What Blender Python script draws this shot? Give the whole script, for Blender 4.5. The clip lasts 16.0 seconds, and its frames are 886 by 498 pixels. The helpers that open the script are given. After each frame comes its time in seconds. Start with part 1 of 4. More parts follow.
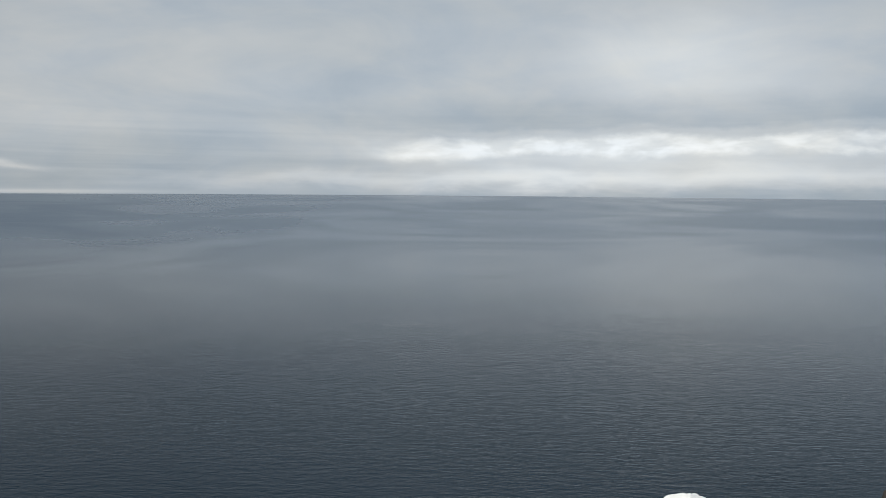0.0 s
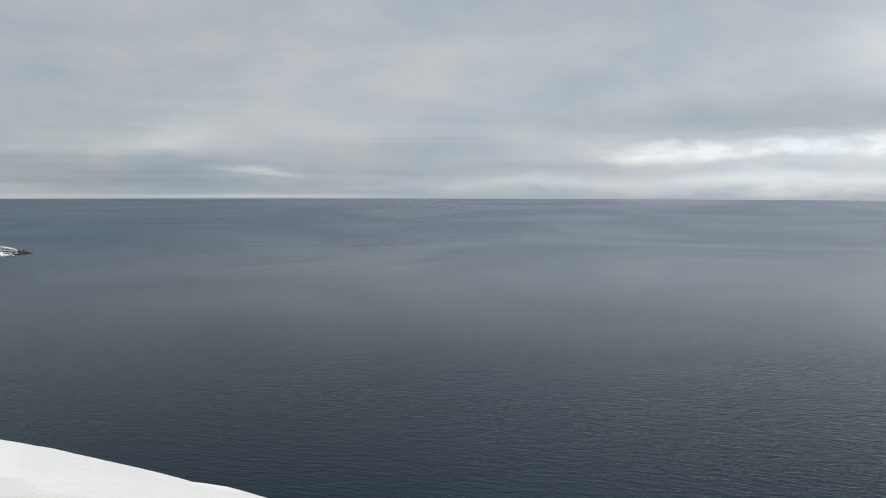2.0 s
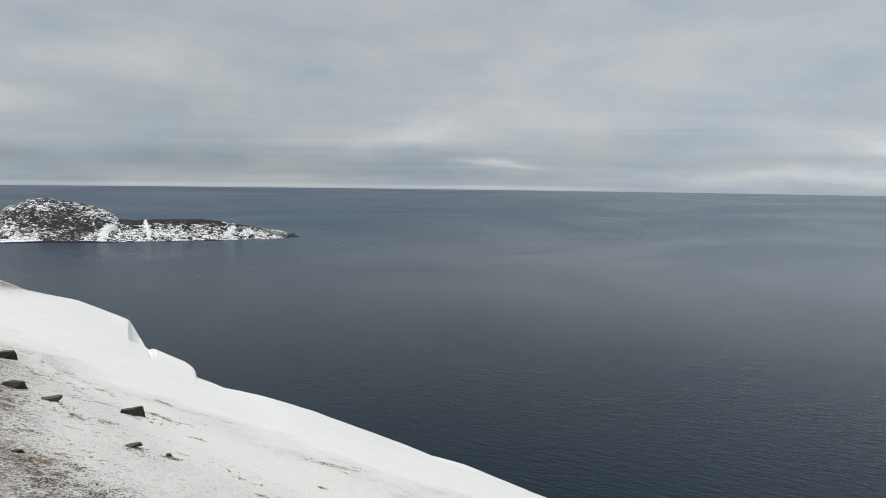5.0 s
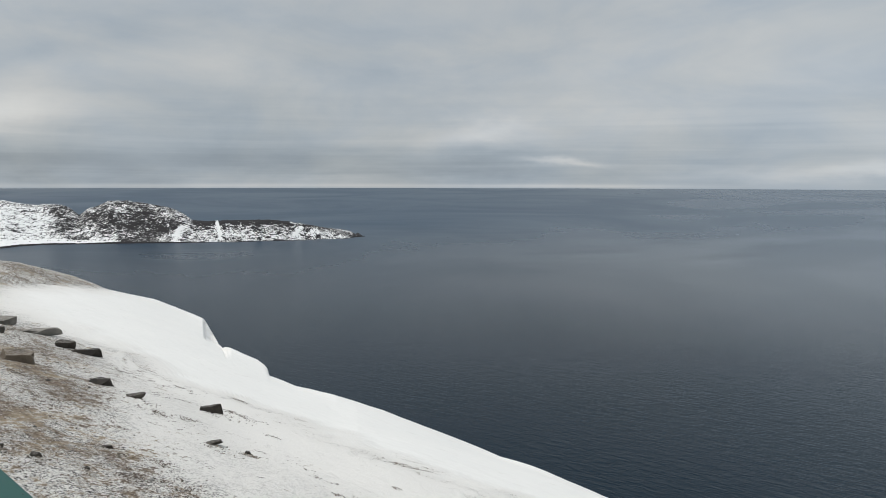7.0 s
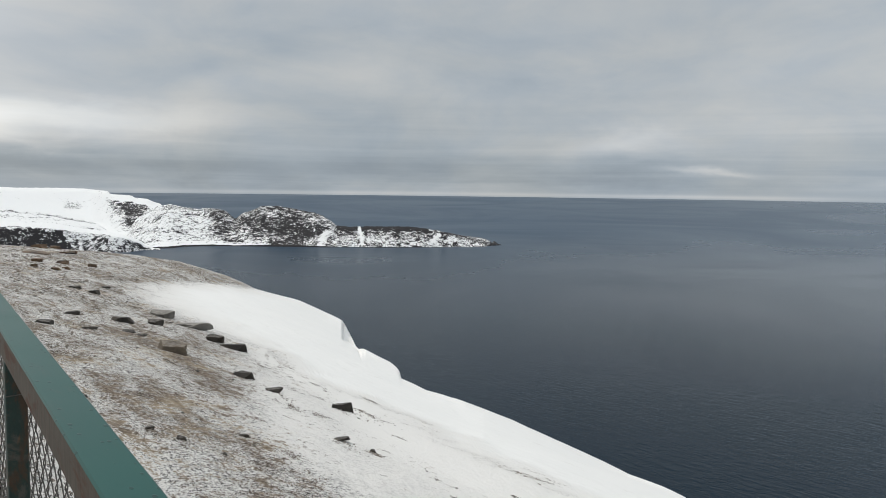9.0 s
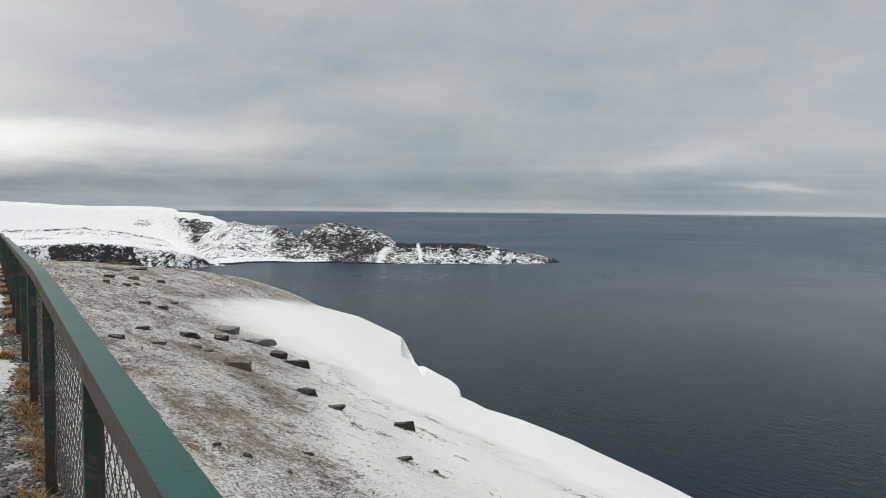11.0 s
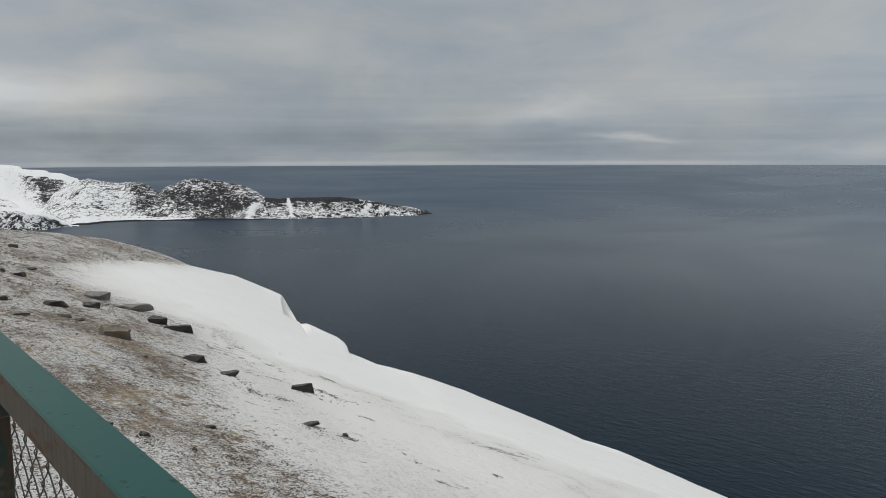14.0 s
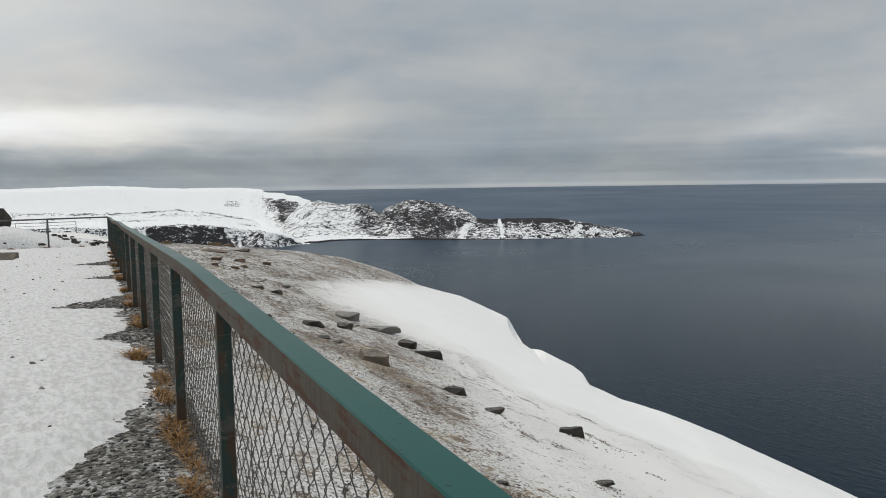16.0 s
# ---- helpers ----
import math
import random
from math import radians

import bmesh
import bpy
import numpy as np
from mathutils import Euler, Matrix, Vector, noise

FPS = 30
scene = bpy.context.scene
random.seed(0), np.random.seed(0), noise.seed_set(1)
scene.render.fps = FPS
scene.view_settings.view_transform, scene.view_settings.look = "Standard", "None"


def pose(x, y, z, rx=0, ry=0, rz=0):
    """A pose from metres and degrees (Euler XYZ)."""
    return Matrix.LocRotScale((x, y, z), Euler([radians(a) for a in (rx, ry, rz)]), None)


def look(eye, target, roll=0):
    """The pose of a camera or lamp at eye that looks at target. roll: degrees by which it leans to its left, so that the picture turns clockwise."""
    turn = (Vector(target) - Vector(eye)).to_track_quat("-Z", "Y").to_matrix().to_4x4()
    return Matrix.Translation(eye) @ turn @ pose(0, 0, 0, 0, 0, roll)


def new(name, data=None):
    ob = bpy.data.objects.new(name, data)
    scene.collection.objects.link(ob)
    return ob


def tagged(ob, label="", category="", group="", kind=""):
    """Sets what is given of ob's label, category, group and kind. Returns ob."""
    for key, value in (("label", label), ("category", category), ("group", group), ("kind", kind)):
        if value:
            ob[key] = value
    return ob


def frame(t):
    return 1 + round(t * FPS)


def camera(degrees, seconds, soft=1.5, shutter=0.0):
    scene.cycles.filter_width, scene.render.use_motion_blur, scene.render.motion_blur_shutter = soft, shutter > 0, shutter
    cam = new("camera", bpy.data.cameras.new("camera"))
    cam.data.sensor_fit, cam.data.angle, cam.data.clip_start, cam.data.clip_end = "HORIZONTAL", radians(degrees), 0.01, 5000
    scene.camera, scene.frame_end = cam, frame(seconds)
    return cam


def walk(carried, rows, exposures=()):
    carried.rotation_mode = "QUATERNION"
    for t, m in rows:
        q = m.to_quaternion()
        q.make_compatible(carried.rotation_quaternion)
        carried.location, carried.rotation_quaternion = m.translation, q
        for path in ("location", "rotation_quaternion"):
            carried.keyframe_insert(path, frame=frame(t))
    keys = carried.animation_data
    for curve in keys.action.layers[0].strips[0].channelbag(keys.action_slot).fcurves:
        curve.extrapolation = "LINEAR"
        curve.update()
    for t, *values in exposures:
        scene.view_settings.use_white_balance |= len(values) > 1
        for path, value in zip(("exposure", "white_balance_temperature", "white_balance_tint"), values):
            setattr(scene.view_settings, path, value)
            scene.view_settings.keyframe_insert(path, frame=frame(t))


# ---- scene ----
cam = camera(60.0, 16.0, soft=0.85)
# seconds, x, y, z, yaw, pitch, roll
ROWS = [
    (0, 0.096, 0.028, 1.519, 0.000, -4.581, -0.445),
    (0.5, 0.096, 0.028, 1.518, 1.516, -4.667, -0.482),
    (1, 0.096, 0.028, 1.518, 3.558, -4.736, -0.578),
    (1.5, 0.096, 0.028, 1.518, 8.130, -4.568, -0.442),
    (2, 0.096, 0.028, 1.518, 16.872, -4.355, -0.124),
    (2.5, 0.096, 0.027, 1.516, 21.155, -4.322, -0.399),
    (3, 0.095, 0.025, 1.512, 23.580, -4.365, -0.954),
    (3.5, 0.094, 0.018, 1.499, 26.141, -4.580, -0.828),
    (4, 0.090, 0.009, 1.482, 31.438, -4.705, -1.275),
    (6.5, -0.025, -0.096, 1.508, 36.621, -5.223, -0.334),
    (7, -0.018, -0.070, 1.511, 39.210, -5.137, -0.113),
    (7.5, 0.004, -0.065, 1.519, 41.839, -5.125, -0.305),
    (8, 0.019, -0.057, 1.518, 45.348, -5.007, 0.151),
    (8.5, 0.038, -0.054, 1.518, 48.047, -4.857, -0.279),
    (9, 0.077, -0.040, 1.512, 49.449, -4.542, -0.713),
    (11.5, -0.014, -0.038, 1.519, 55.300, -3.075, -0.073),
    (12, -0.013, -0.029, 1.513, 57.279, -3.283, 0.185),
    (12.5, 0.000, 0.000, 1.513, 59.084, -4.474, -0.323),
    (13, -0.051, 0.023, 1.507, 57.362, -4.564, -0.003),
    (13.5, -0.207, -0.036, 1.496, 44.282, -7.126, -0.469),
    (14, -0.378, -0.074, 1.511, 44.232, -6.819, 0.178),
    (14.5, -0.586, -0.007, 1.503, 50.283, -6.320, -0.352),
    (15, -0.872, -0.071, 1.501, 52.885, -5.949, -0.865),
    (15.5, -1.202, -0.130, 1.511, 56.049, -5.440, 0.480),
    (16, -1.431, -0.085, 1.495, 59.776, -5.127, 0.838),
]
EXPOSURES = [(0.0, 0.15), (8.5, 0.12), (12.0, 0.0), (12.5, -0.07), (13.0, -0.11), (13.5, -0.20), (14.0, -0.18), (14.5, -0.06), (16.0, -0.04)]

walk(cam, [(t, pose(x, y, z, 90 + p, r, w)) for t, x, y, z, w, p, r in ROWS], EXPOSURES)

# ---------------------------------------------------------------- node helper
class Nodes:
    """Short wiring of a node tree."""

    def __init__(self, tree):
        self.tree = tree
        tree.nodes.clear()

    def add(self, kind, values=None):
        n = self.tree.nodes.new(kind)
        for key, value in (values or {}).items():
            self.put(n.inputs[key], value)
        return n

    def put(self, socket, value):
        if isinstance(value, bpy.types.NodeSocket):
            self.tree.links.new(value, socket)
        else:
            socket.default_value = value

    def math(self, op, a, b=0.0, c=0.0):
        n = self.add("ShaderNodeMath")
        n.operation = op
        for i, v in enumerate((a, b, c)):
            self.put(n.inputs[i], v)
        return n.outputs[0]

    def mul(self, a, b):
        return self.math("MULTIPLY", a, b)

    def plus(self, a, b):
        return self.math("ADD", a, b)

    def vmath(self, op, a, b=(0, 0, 0)):
        n = self.add("ShaderNodeVectorMath")
        n.operation = op
        self.put(n.inputs[0], a)
        self.put(n.inputs[1], b)
        return n.outputs[0]

    def xyz(self, x, y, z):
        return self.add("ShaderNodeCombineXYZ", {"X": x, "Y": y, "Z": z}).outputs[0]

    def noise(self, vec, scale, detail=4.0, rough=0.55, distort=0.0):
        n = self.add("ShaderNodeTexNoise", {"Vector": vec, "Scale": scale, "Detail": detail, "Roughness": rough, "Distortion": distort})
        return n.outputs["Fac"]

    def span(self, v, a, b, lo=0.0, hi=1.0, smooth=True):
        n = self.add("ShaderNodeMapRange")
        n.interpolation_type = "SMOOTHSTEP" if smooth else "LINEAR"
        for i, q in enumerate((v, a, b, lo, hi)):
            self.put(n.inputs[i], q)
        return n.outputs[0]

    def mix(self, f, a, b):
        n = self.add("ShaderNodeMix")
        n.data_type = "RGBA"
        for i, q in ((0, f), (6, a), (7, b)):
            if isinstance(q, tuple):
                q = (*q[:3], 1.0)
            self.put(n.inputs[i], q)
        return n.outputs[2]

    def fmix(self, f, a, b):
        n = self.add("ShaderNodeMix")
        n.data_type = "FLOAT"
        for i, q in ((0, f), (2, a), (3, b)):
            self.put(n.inputs[i], q)
        return n.outputs[0]

    def bump(self, height, strength, distance, normal=None):
        n = self.add("ShaderNodeBump", {"Height": height, "Strength": strength, "Distance": distance})
        if normal is not None:
            self.put(n.inputs["Normal"], normal)
        return n.outputs[0]

    def ramp(self, f, stops):
        n = self.add("ShaderNodeValToRGB", {"Fac": f})
        el = n.color_ramp.elements
        while len(el) < len(stops):
            el.new(0.5)
        for e, (at, col) in zip(el, stops):
            e.position, e.color = at, (*col, 1.0)
        return n.outputs[0]


def material(name, build):
    m = bpy.data.materials.new(name)
    m.use_nodes = True
    k = Nodes(m.node_tree)
    out = k.add("ShaderNodeOutputMaterial")
    place = k.add("ShaderNodeNewGeometry").outputs["Position"]
    color, rough, normal, extra = build(k, place)
    b = k.add("ShaderNodeBsdfPrincipled", {"Roughness": rough})
    k.put(b.inputs["Base Color"], (*color, 1.0) if isinstance(color, tuple) else color)
    if normal is not None:
        k.put(b.inputs["Normal"], normal)
    for key, value in extra.items():
        k.put(b.inputs[key], value)
    k.tree.links.new(b.outputs[0], out.inputs[0])
    return m


# ---------------------------------------------------------------- sky and sun
SUN_AZ, SUN_EL = 98.0, 50.0
world = bpy.data.worlds.new("overcast_sky")
world.use_nodes = True
scene.world = world
k = Nodes(world.node_tree)
way = k.add("ShaderNodeTexCoord").outputs["Generated"]
sep = k.add("ShaderNodeSeparateXYZ", {0: way})
dx, dy, dz = sep.outputs
az = k.mul(k.math("ARCTAN2", k.mul(dx, -1.0), dy), 57.2958)
el = k.mul(k.math("ARCSINE", dz), 57.2958)
# a flat cloud deck, seen in perspective
flat = k.math("ADD", k.math("MAXIMUM", dz, 0.0), 0.17)
deck = k.xyz(k.math("DIVIDE", dx, flat), k.math("DIVIDE", dy, flat), 0.0)
streak = k.xyz(k.mul(az, 0.05), k.mul(el, 0.55), 3.0)
n_big = k.noise(deck, 0.95, 4.0, 0.5, 0.6)
n_mid = k.noise(k.xyz(k.mul(az, 0.095), k.mul(el, 0.20), 6.0), 1.0, 5.0, 0.58, 0.7)
n_str = k.noise(streak, 1.0, 5.0, 0.5, 0.5)
n_edge = k.noise(k.xyz(k.mul(az, 0.16), k.mul(el, 0.5), 9.0), 1.0, 4.0, 0.55, 0.3)
wob = k.mul(k.plus(n_edge, -0.5), 2.2)
elw = k.plus(el, wob)


def patch(a, e, wa, we, amount, wobble=True):
    """A soft cloud at azimuth a and elevation e, in degrees."""
    qa = k.math("DIVIDE", k.plus(az, -a), wa)
    qe = k.math("DIVIDE", k.plus(elw if wobble else el, -e), we)
    r2 = k.plus(k.mul(qa, qa), k.mul(qe, qe))
    return k.mul(k.math("EXPONENT", k.mul(r2, -1.0)), amount)


level = k.add("ShaderNodeFloatCurve", {"Value": k.math("DIVIDE", el, 90.0)})
curve = level.mapping.curves[0]
level.mapping.use_clip = False
SKY_LEVEL = [(0.0, 0.40), (0.02, 0.43), (0.06, 0.46), (0.12, 0.44), (0.18, 0.44), (0.34, 0.42), (0.50, 0.62), (0.70, 1.15)]
while len(curve.points) < len(SKY_LEVEL) + 1:
    curve.points.new(0.5, 0.5)
for pt, at in zip(curve.points, SKY_LEVEL + [(1.0, 1.40)]):
    pt.location = at
level.mapping.update()
# brighter towards the veiled sun, duller behind
base = k.mul(level.outputs[0], k.plus(k.mul(k.math("COSINE", k.mul(k.plus(az, -75.0), 0.0174533)), 0.10), 0.93))
n_lay = k.noise(k.xyz(k.mul(az, 0.030), k.mul(el, 1.15), 12.0), 1.0, 6.0, 0.62, 0.5)
n_puff = k.noise(k.xyz(k.mul(az, 0.10), k.mul(el, 0.24), 21.0), 1.0, 5.0, 0.52, 0.35)
texture = k.plus(k.plus(k.mul(k.plus(n_big, -0.5), 0.30), k.mul(k.plus(n_mid, -0.5), 0.30)), k.mul(k.plus(n_str, -0.5), k.span(el, 7.0, 1.5, 0.03, 0.12)))
texture = k.plus(texture, k.plus(k.mul(k.plus(n_lay, -0.5), k.span(el, 8.0, 2.0, 0.0, 0.30)), k.mul(k.plus(n_puff, -0.5), k.span(el, 2.0, 6.0, 0.06, 0.26))))
light = k.mul(base, k.plus(texture, 1.0))
PATCHES = [
    (-17, 9.0, 8, 3.2, 0.16), (-14, 2.6, 20, 1.3, 0.16), (-6, 0.6, 12, 0.9, 0.26), (-24, 1.0, 14, 0.8, 0.20), (-16, 9.0, 26, 7.0, 0.06),
    (2.3, 2.4, 2.6, 0.45, 0.20), (12, 0.5, 12, 0.5, 0.08), (30.5, 1.2, 3.0, 0.32, 0.16), (36, 3.5, 4.0, 0.8, 0.12),
    (38, 1.0, 14, 1.0, -0.06), (62, 1.1, 26, 1.4, -0.06), (92, 3.9, 15, 1.5, 0.42), (74, 4.6, 10, 1.0, 0.14),
    (92, 1.3, 22, 1.1, -0.16), (96, 11, 18, 6.5, 0.24), (64, 11, 22, 6.0, -0.04), (58, 4.0, 18, 3.0, -0.07), (42, 7.0, 14, 6.0, -0.01),
]
for a, e, wa, we, amount in PATCHES:
    light = k.plus(light, patch(a, e, wa, we, amount))
# a long bank of white cloud with a ragged upper edge, and its dark base line
rag = k.mul(k.plus(k.noise(k.xyz(k.mul(az, 0.22), k.mul(el, 0.35), 4.0), 1.0, 5.0, 0.6, 0.2), -0.5), 1.6)
elr = k.plus(el, k.plus(rag, k.mul(az, 0.012)))
bank = k.mul(k.span(elr, 3.9, 3.2), k.span(elr, 1.9, 2.6))
puff = k.span(k.noise(k.xyz(k.mul(az, 0.34), k.mul(el, 0.9), 7.0), 1.0, 3.0, 0.5, 0.2), 0.36, 0.64, 0.45, 1.2)
bank = k.mul(k.mul(bank, puff), k.mul(k.span(az, 9.0, -4.0), k.span(az, -60.0, -35.0)))
light = k.plus(light, k.mul(bank, 0.22))
shelf = k.mul(k.mul(k.span(elr, 4.0, 4.5), k.span(elr, 7.0, 5.0)), k.span(az, 14.0, -6.0))
light = k.plus(light, k.mul(shelf, -0.06))
# pale strip of clear air along the horizon
light = k.plus(light, patch(56, -0.42, 24, 0.15, 0.09, False))
light = k.plus(light, patch(30, -0.42, 9, 0.14, 0.09, False))
light = k.math("MAXIMUM", light, 0.05)
tint = k.ramp(light, [(0.0, (0.70, 0.88, 1.08)), (0.36, (0.875, 0.985, 1.075)), (0.50, (0.965, 0.998, 1.015)), (0.70, (1.0, 1.0, 0.97)), (1.0, (1.0, 1.0, 0.99))])
mood = k.span(k.plus(k.mul(n_puff, 0.6), k.mul(n_mid, 0.4)), 0.36, 0.64)
tint = k.vmath("MULTIPLY", tint, k.mix(mood, (0.968, 0.994, 1.030), (1.014, 1.002, 0.985)))
cool = k.span(az, 40.0, 5.0)
tint = k.mix(cool, tint, k.vmath("MULTIPLY", tint, (0.965, 1.0, 1.035)))
clouds = k.vmath("MULTIPLY", tint, k.xyz(light, light, light))
sky = k.add("ShaderNodeTexSky")
sky.sky_type, sky.sun_disc = "NISHITA", False
sky.sun_elevation, sky.sun_rotation = radians(SUN_EL), radians(-SUN_AZ)
cover = k.mix(0.97, k.vmath("MULTIPLY", sky.outputs[0], (0.10, 0.10, 0.10)), clouds)
back = k.add("ShaderNodeBackground", {"Color": cover, "Strength": 1.0})
k.tree.links.new(back.outputs[0], k.add("ShaderNodeOutputWorld").inputs[0])

sun = new("sun", bpy.data.lights.new("sun", "SUN"))
sun.data.energy, sun.data.angle, sun.data.color = 1.1, radians(22), (1.0, 0.96, 0.90)
a_, e_ = radians(SUN_AZ), radians(SUN_EL)
sun.matrix_world = look((-math.sin(a_) * math.cos(e_) * 50, math.cos(a_) * math.cos(e_) * 50, math.sin(e_) * 50), (0, 0, 0))

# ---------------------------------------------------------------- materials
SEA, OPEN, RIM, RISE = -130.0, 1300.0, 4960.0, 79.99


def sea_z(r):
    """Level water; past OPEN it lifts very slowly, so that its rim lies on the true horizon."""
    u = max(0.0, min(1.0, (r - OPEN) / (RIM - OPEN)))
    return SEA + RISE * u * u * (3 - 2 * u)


def sea_look(k, p):
    flat_p = k.vmath("MULTIPLY", p, (1, 1, 0))
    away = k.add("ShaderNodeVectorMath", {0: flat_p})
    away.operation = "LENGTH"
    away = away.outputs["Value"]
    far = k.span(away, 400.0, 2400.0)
    turned = k.add("ShaderNodeMapping", {"Vector": flat_p, "Rotation": (0, 0, radians(12)), "Scale": (1.0, 2.8, 1.0)}).outputs[0]
    swell = k.noise(turned, 0.060, 3.0, 0.5, 0.3)
    roll = k.noise(turned, 0.120, 3.0, 0.55, 0.4)
    chop = k.noise(turned, 0.30, 3.0, 0.55, 0.4)
    wind = k.noise(k.vmath("MULTIPLY", flat_p, (1.0, 1.5, 1.0)), 0.0024, 4.0, 0.5, 0.8)
    h = k.plus(k.plus(k.mul(swell, 1.2), k.mul(chop, 1.1)), k.mul(roll, 1.7))
    fx, fy, _ = k.add("ShaderNodeSeparateXYZ", {0: flat_p}).outputs
    # northward mask: IOR and roughness set there to brighten the sky's reflection
    north_sheen = k.span(k.math("ARCTAN2", k.mul(fx, -1.0), fy), 0.75, 0.0)
    strength = k.fmix(k.span(away, 330.0, 1250.0), k.span(wind, 0.35, 0.65, 0.15, 0.24), 0.0)
    normal = k.bump(h, strength, 1.0)
    gust = k.noise(flat_p, 0.0013, 5.0, 0.6, 1.0)
    rough = k.plus(k.fmix(far, k.fmix(north_sheen, 0.22, 0.14), k.fmix(north_sheen, 0.33, 0.24)), k.span(gust, 0.35, 0.65, -0.03, 0.03))
    # sky reflection on far water is put into the base colour: paler, bluer
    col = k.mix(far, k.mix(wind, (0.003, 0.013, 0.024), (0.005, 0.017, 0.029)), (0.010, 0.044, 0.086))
    # IOR by distance and azimuth: weaker reflection close in, added sheen far north
    ior = k.fmix(k.span(away, 450.0, 1400.0), k.fmix(k.mul(north_sheen, north_sheen), 1.145, 1.22), k.fmix(north_sheen, 1.20, 1.50))
    return col, rough, normal, {"IOR": ior}


def dusting(k, p, more):
    """Frosted turf: soil, straw and twigs under snow that thickens with more."""
    leeward = k.add("ShaderNodeMapping", {"Vector": p, "Rotation": (0, 0, radians(24)), "Scale": (0.55, 1.6, 1.0)}).outputs[0]
    wide = k.span(k.noise(leeward, 0.55, 4.0, 0.6, 0.4), 0.34, 0.66, -0.5, 0.5)
    patchy = k.span(k.noise(leeward, 1.7, 5.0, 0.66, 0.4), 0.36, 0.64, -0.5, 0.5)
    tuft = k.span(k.noise(k.vmath("MULTIPLY", p, (1.0, 1.2, 1.0)), 9.0, 5.0, 0.66, 0.2), 0.36, 0.64, -0.5, 0.5)
    grain = k.span(k.noise(p, 38.0, 4.0, 0.7), 0.36, 0.64, -0.5, 0.5)
    speck = k.span(k.noise(p, 115.0, 3.0, 0.7), 0.36, 0.64, -0.5, 0.5)
    dust = k.plus(k.plus(k.plus(k.mul(patchy, 0.56), k.mul(wide, 0.30)), k.mul(tuft, 0.58)), k.plus(k.mul(grain, 0.46), k.mul(speck, 0.28)))
    snowy = k.span(k.plus(dust, more), -0.12, 0.20)
    soil = k.mix(k.plus(grain, 0.5), (0.090, 0.067, 0.052), (0.39, 0.318, 0.245))
    straw = k.span(k.noise(p, 1.1, 4.0, 0.6), 0.50, 0.64)
    soil = k.mix(straw, soil, k.mix(k.plus(tuft, 0.5), (0.32, 0.25, 0.17), (0.50, 0.42, 0.31)))
    dark = k.mul(k.span(k.plus(k.mul(speck, 0.5), k.mul(grain, 0.7)), 0.02, 0.26), k.span(k.plus(tuft, k.mul(patchy, 0.8)), -0.05, 0.25))
    col = k.mix(k.mul(snowy, 0.97), soil, (0.855, 0.840, 0.808))
    col = k.mix(k.mul(dark, k.span(more, 0.75, 0.2)), col, (0.036, 0.030, 0.025))
    h = k.plus(k.plus(k.mul(tuft, 0.058), k.mul(grain, 0.018)), k.plus(k.mul(patchy, 0.025), k.mul(speck, 0.005)))
    return col, k.mul(h, k.span(more, 0.85, 0.15, 0.2, 1.0))


def cover_of(k):
    mask = k.add("ShaderNodeAttribute")
    mask.attribute_name = "snow"
    return mask.outputs["Fac"]


def snow_look(k, p):
    more = cover_of(k)
    big = k.noise(p, 0.5, 4.0, 0.5)
    crust = k.noise(k.vmath("MULTIPLY", p, (1.0, 1.5, 1.0)), 3.0, 4.0, 0.55, 0.3)
    grain = k.noise(p, 60.0, 3.0, 0.6)
    dirt = k.span(k.noise(p, 2.2, 6.0, 0.65, 0.6), 0.60, 0.78)
    deep = k.mix(big, (0.845, 0.840, 0.820), (0.905, 0.895, 0.865))
    deep = k.mix(k.mul(dirt, 0.30), deep, (0.50, 0.465, 0.41))
    thin, h_thin = dusting(k, p, more)
    full = k.span(more, 0.70, 1.15)
    h = k.plus(k.plus(k.mul(crust, 0.05), k.mul(grain, 0.004)), k.mul(big, 0.1))
    return k.mix(full, thin, deep), 0.78, k.bump(k.fmix(full, h_thin, h), 0.55, 1.0), {"Specular IOR Level": 0.22}


def path_snow_look(k, p):
    big = k.noise(p, 0.8, 4.0, 0.5)
    prints = k.noise(k.vmath("MULTIPLY", p, (1.0, 2.2, 1.0)), 9.0, 6.0, 0.68, 0.15)
    grain = k.noise(p, 45.0, 4.0, 0.65)
    grit = k.span(k.noise(p, 26.0, 4.0, 0.7), 0.66, 0.74)
    col = k.mix(k.span(prints, 0.36, 0.62), (0.55, 0.545, 0.53), (0.78, 0.775, 0.76))
    col = k.mix(k.mul(big, 0.35), col, (0.62, 0.61, 0.59))
    col = k.mix(k.mul(grit, 0.7), col, (0.16, 0.15, 0.14))
    h = k.plus(k.mul(prints, 0.05), k.mul(grain, 0.006))
    return col, 0.7, k.bump(h, 0.6, 1.0), {"Specular IOR Level": 0.3}


def tundra_look(k, p):
    col, h = dusting(k, p, cover_of(k))
    return col, 0.85, k.bump(h, 0.6, 1.0), {"Specular IOR Level": 0.2}


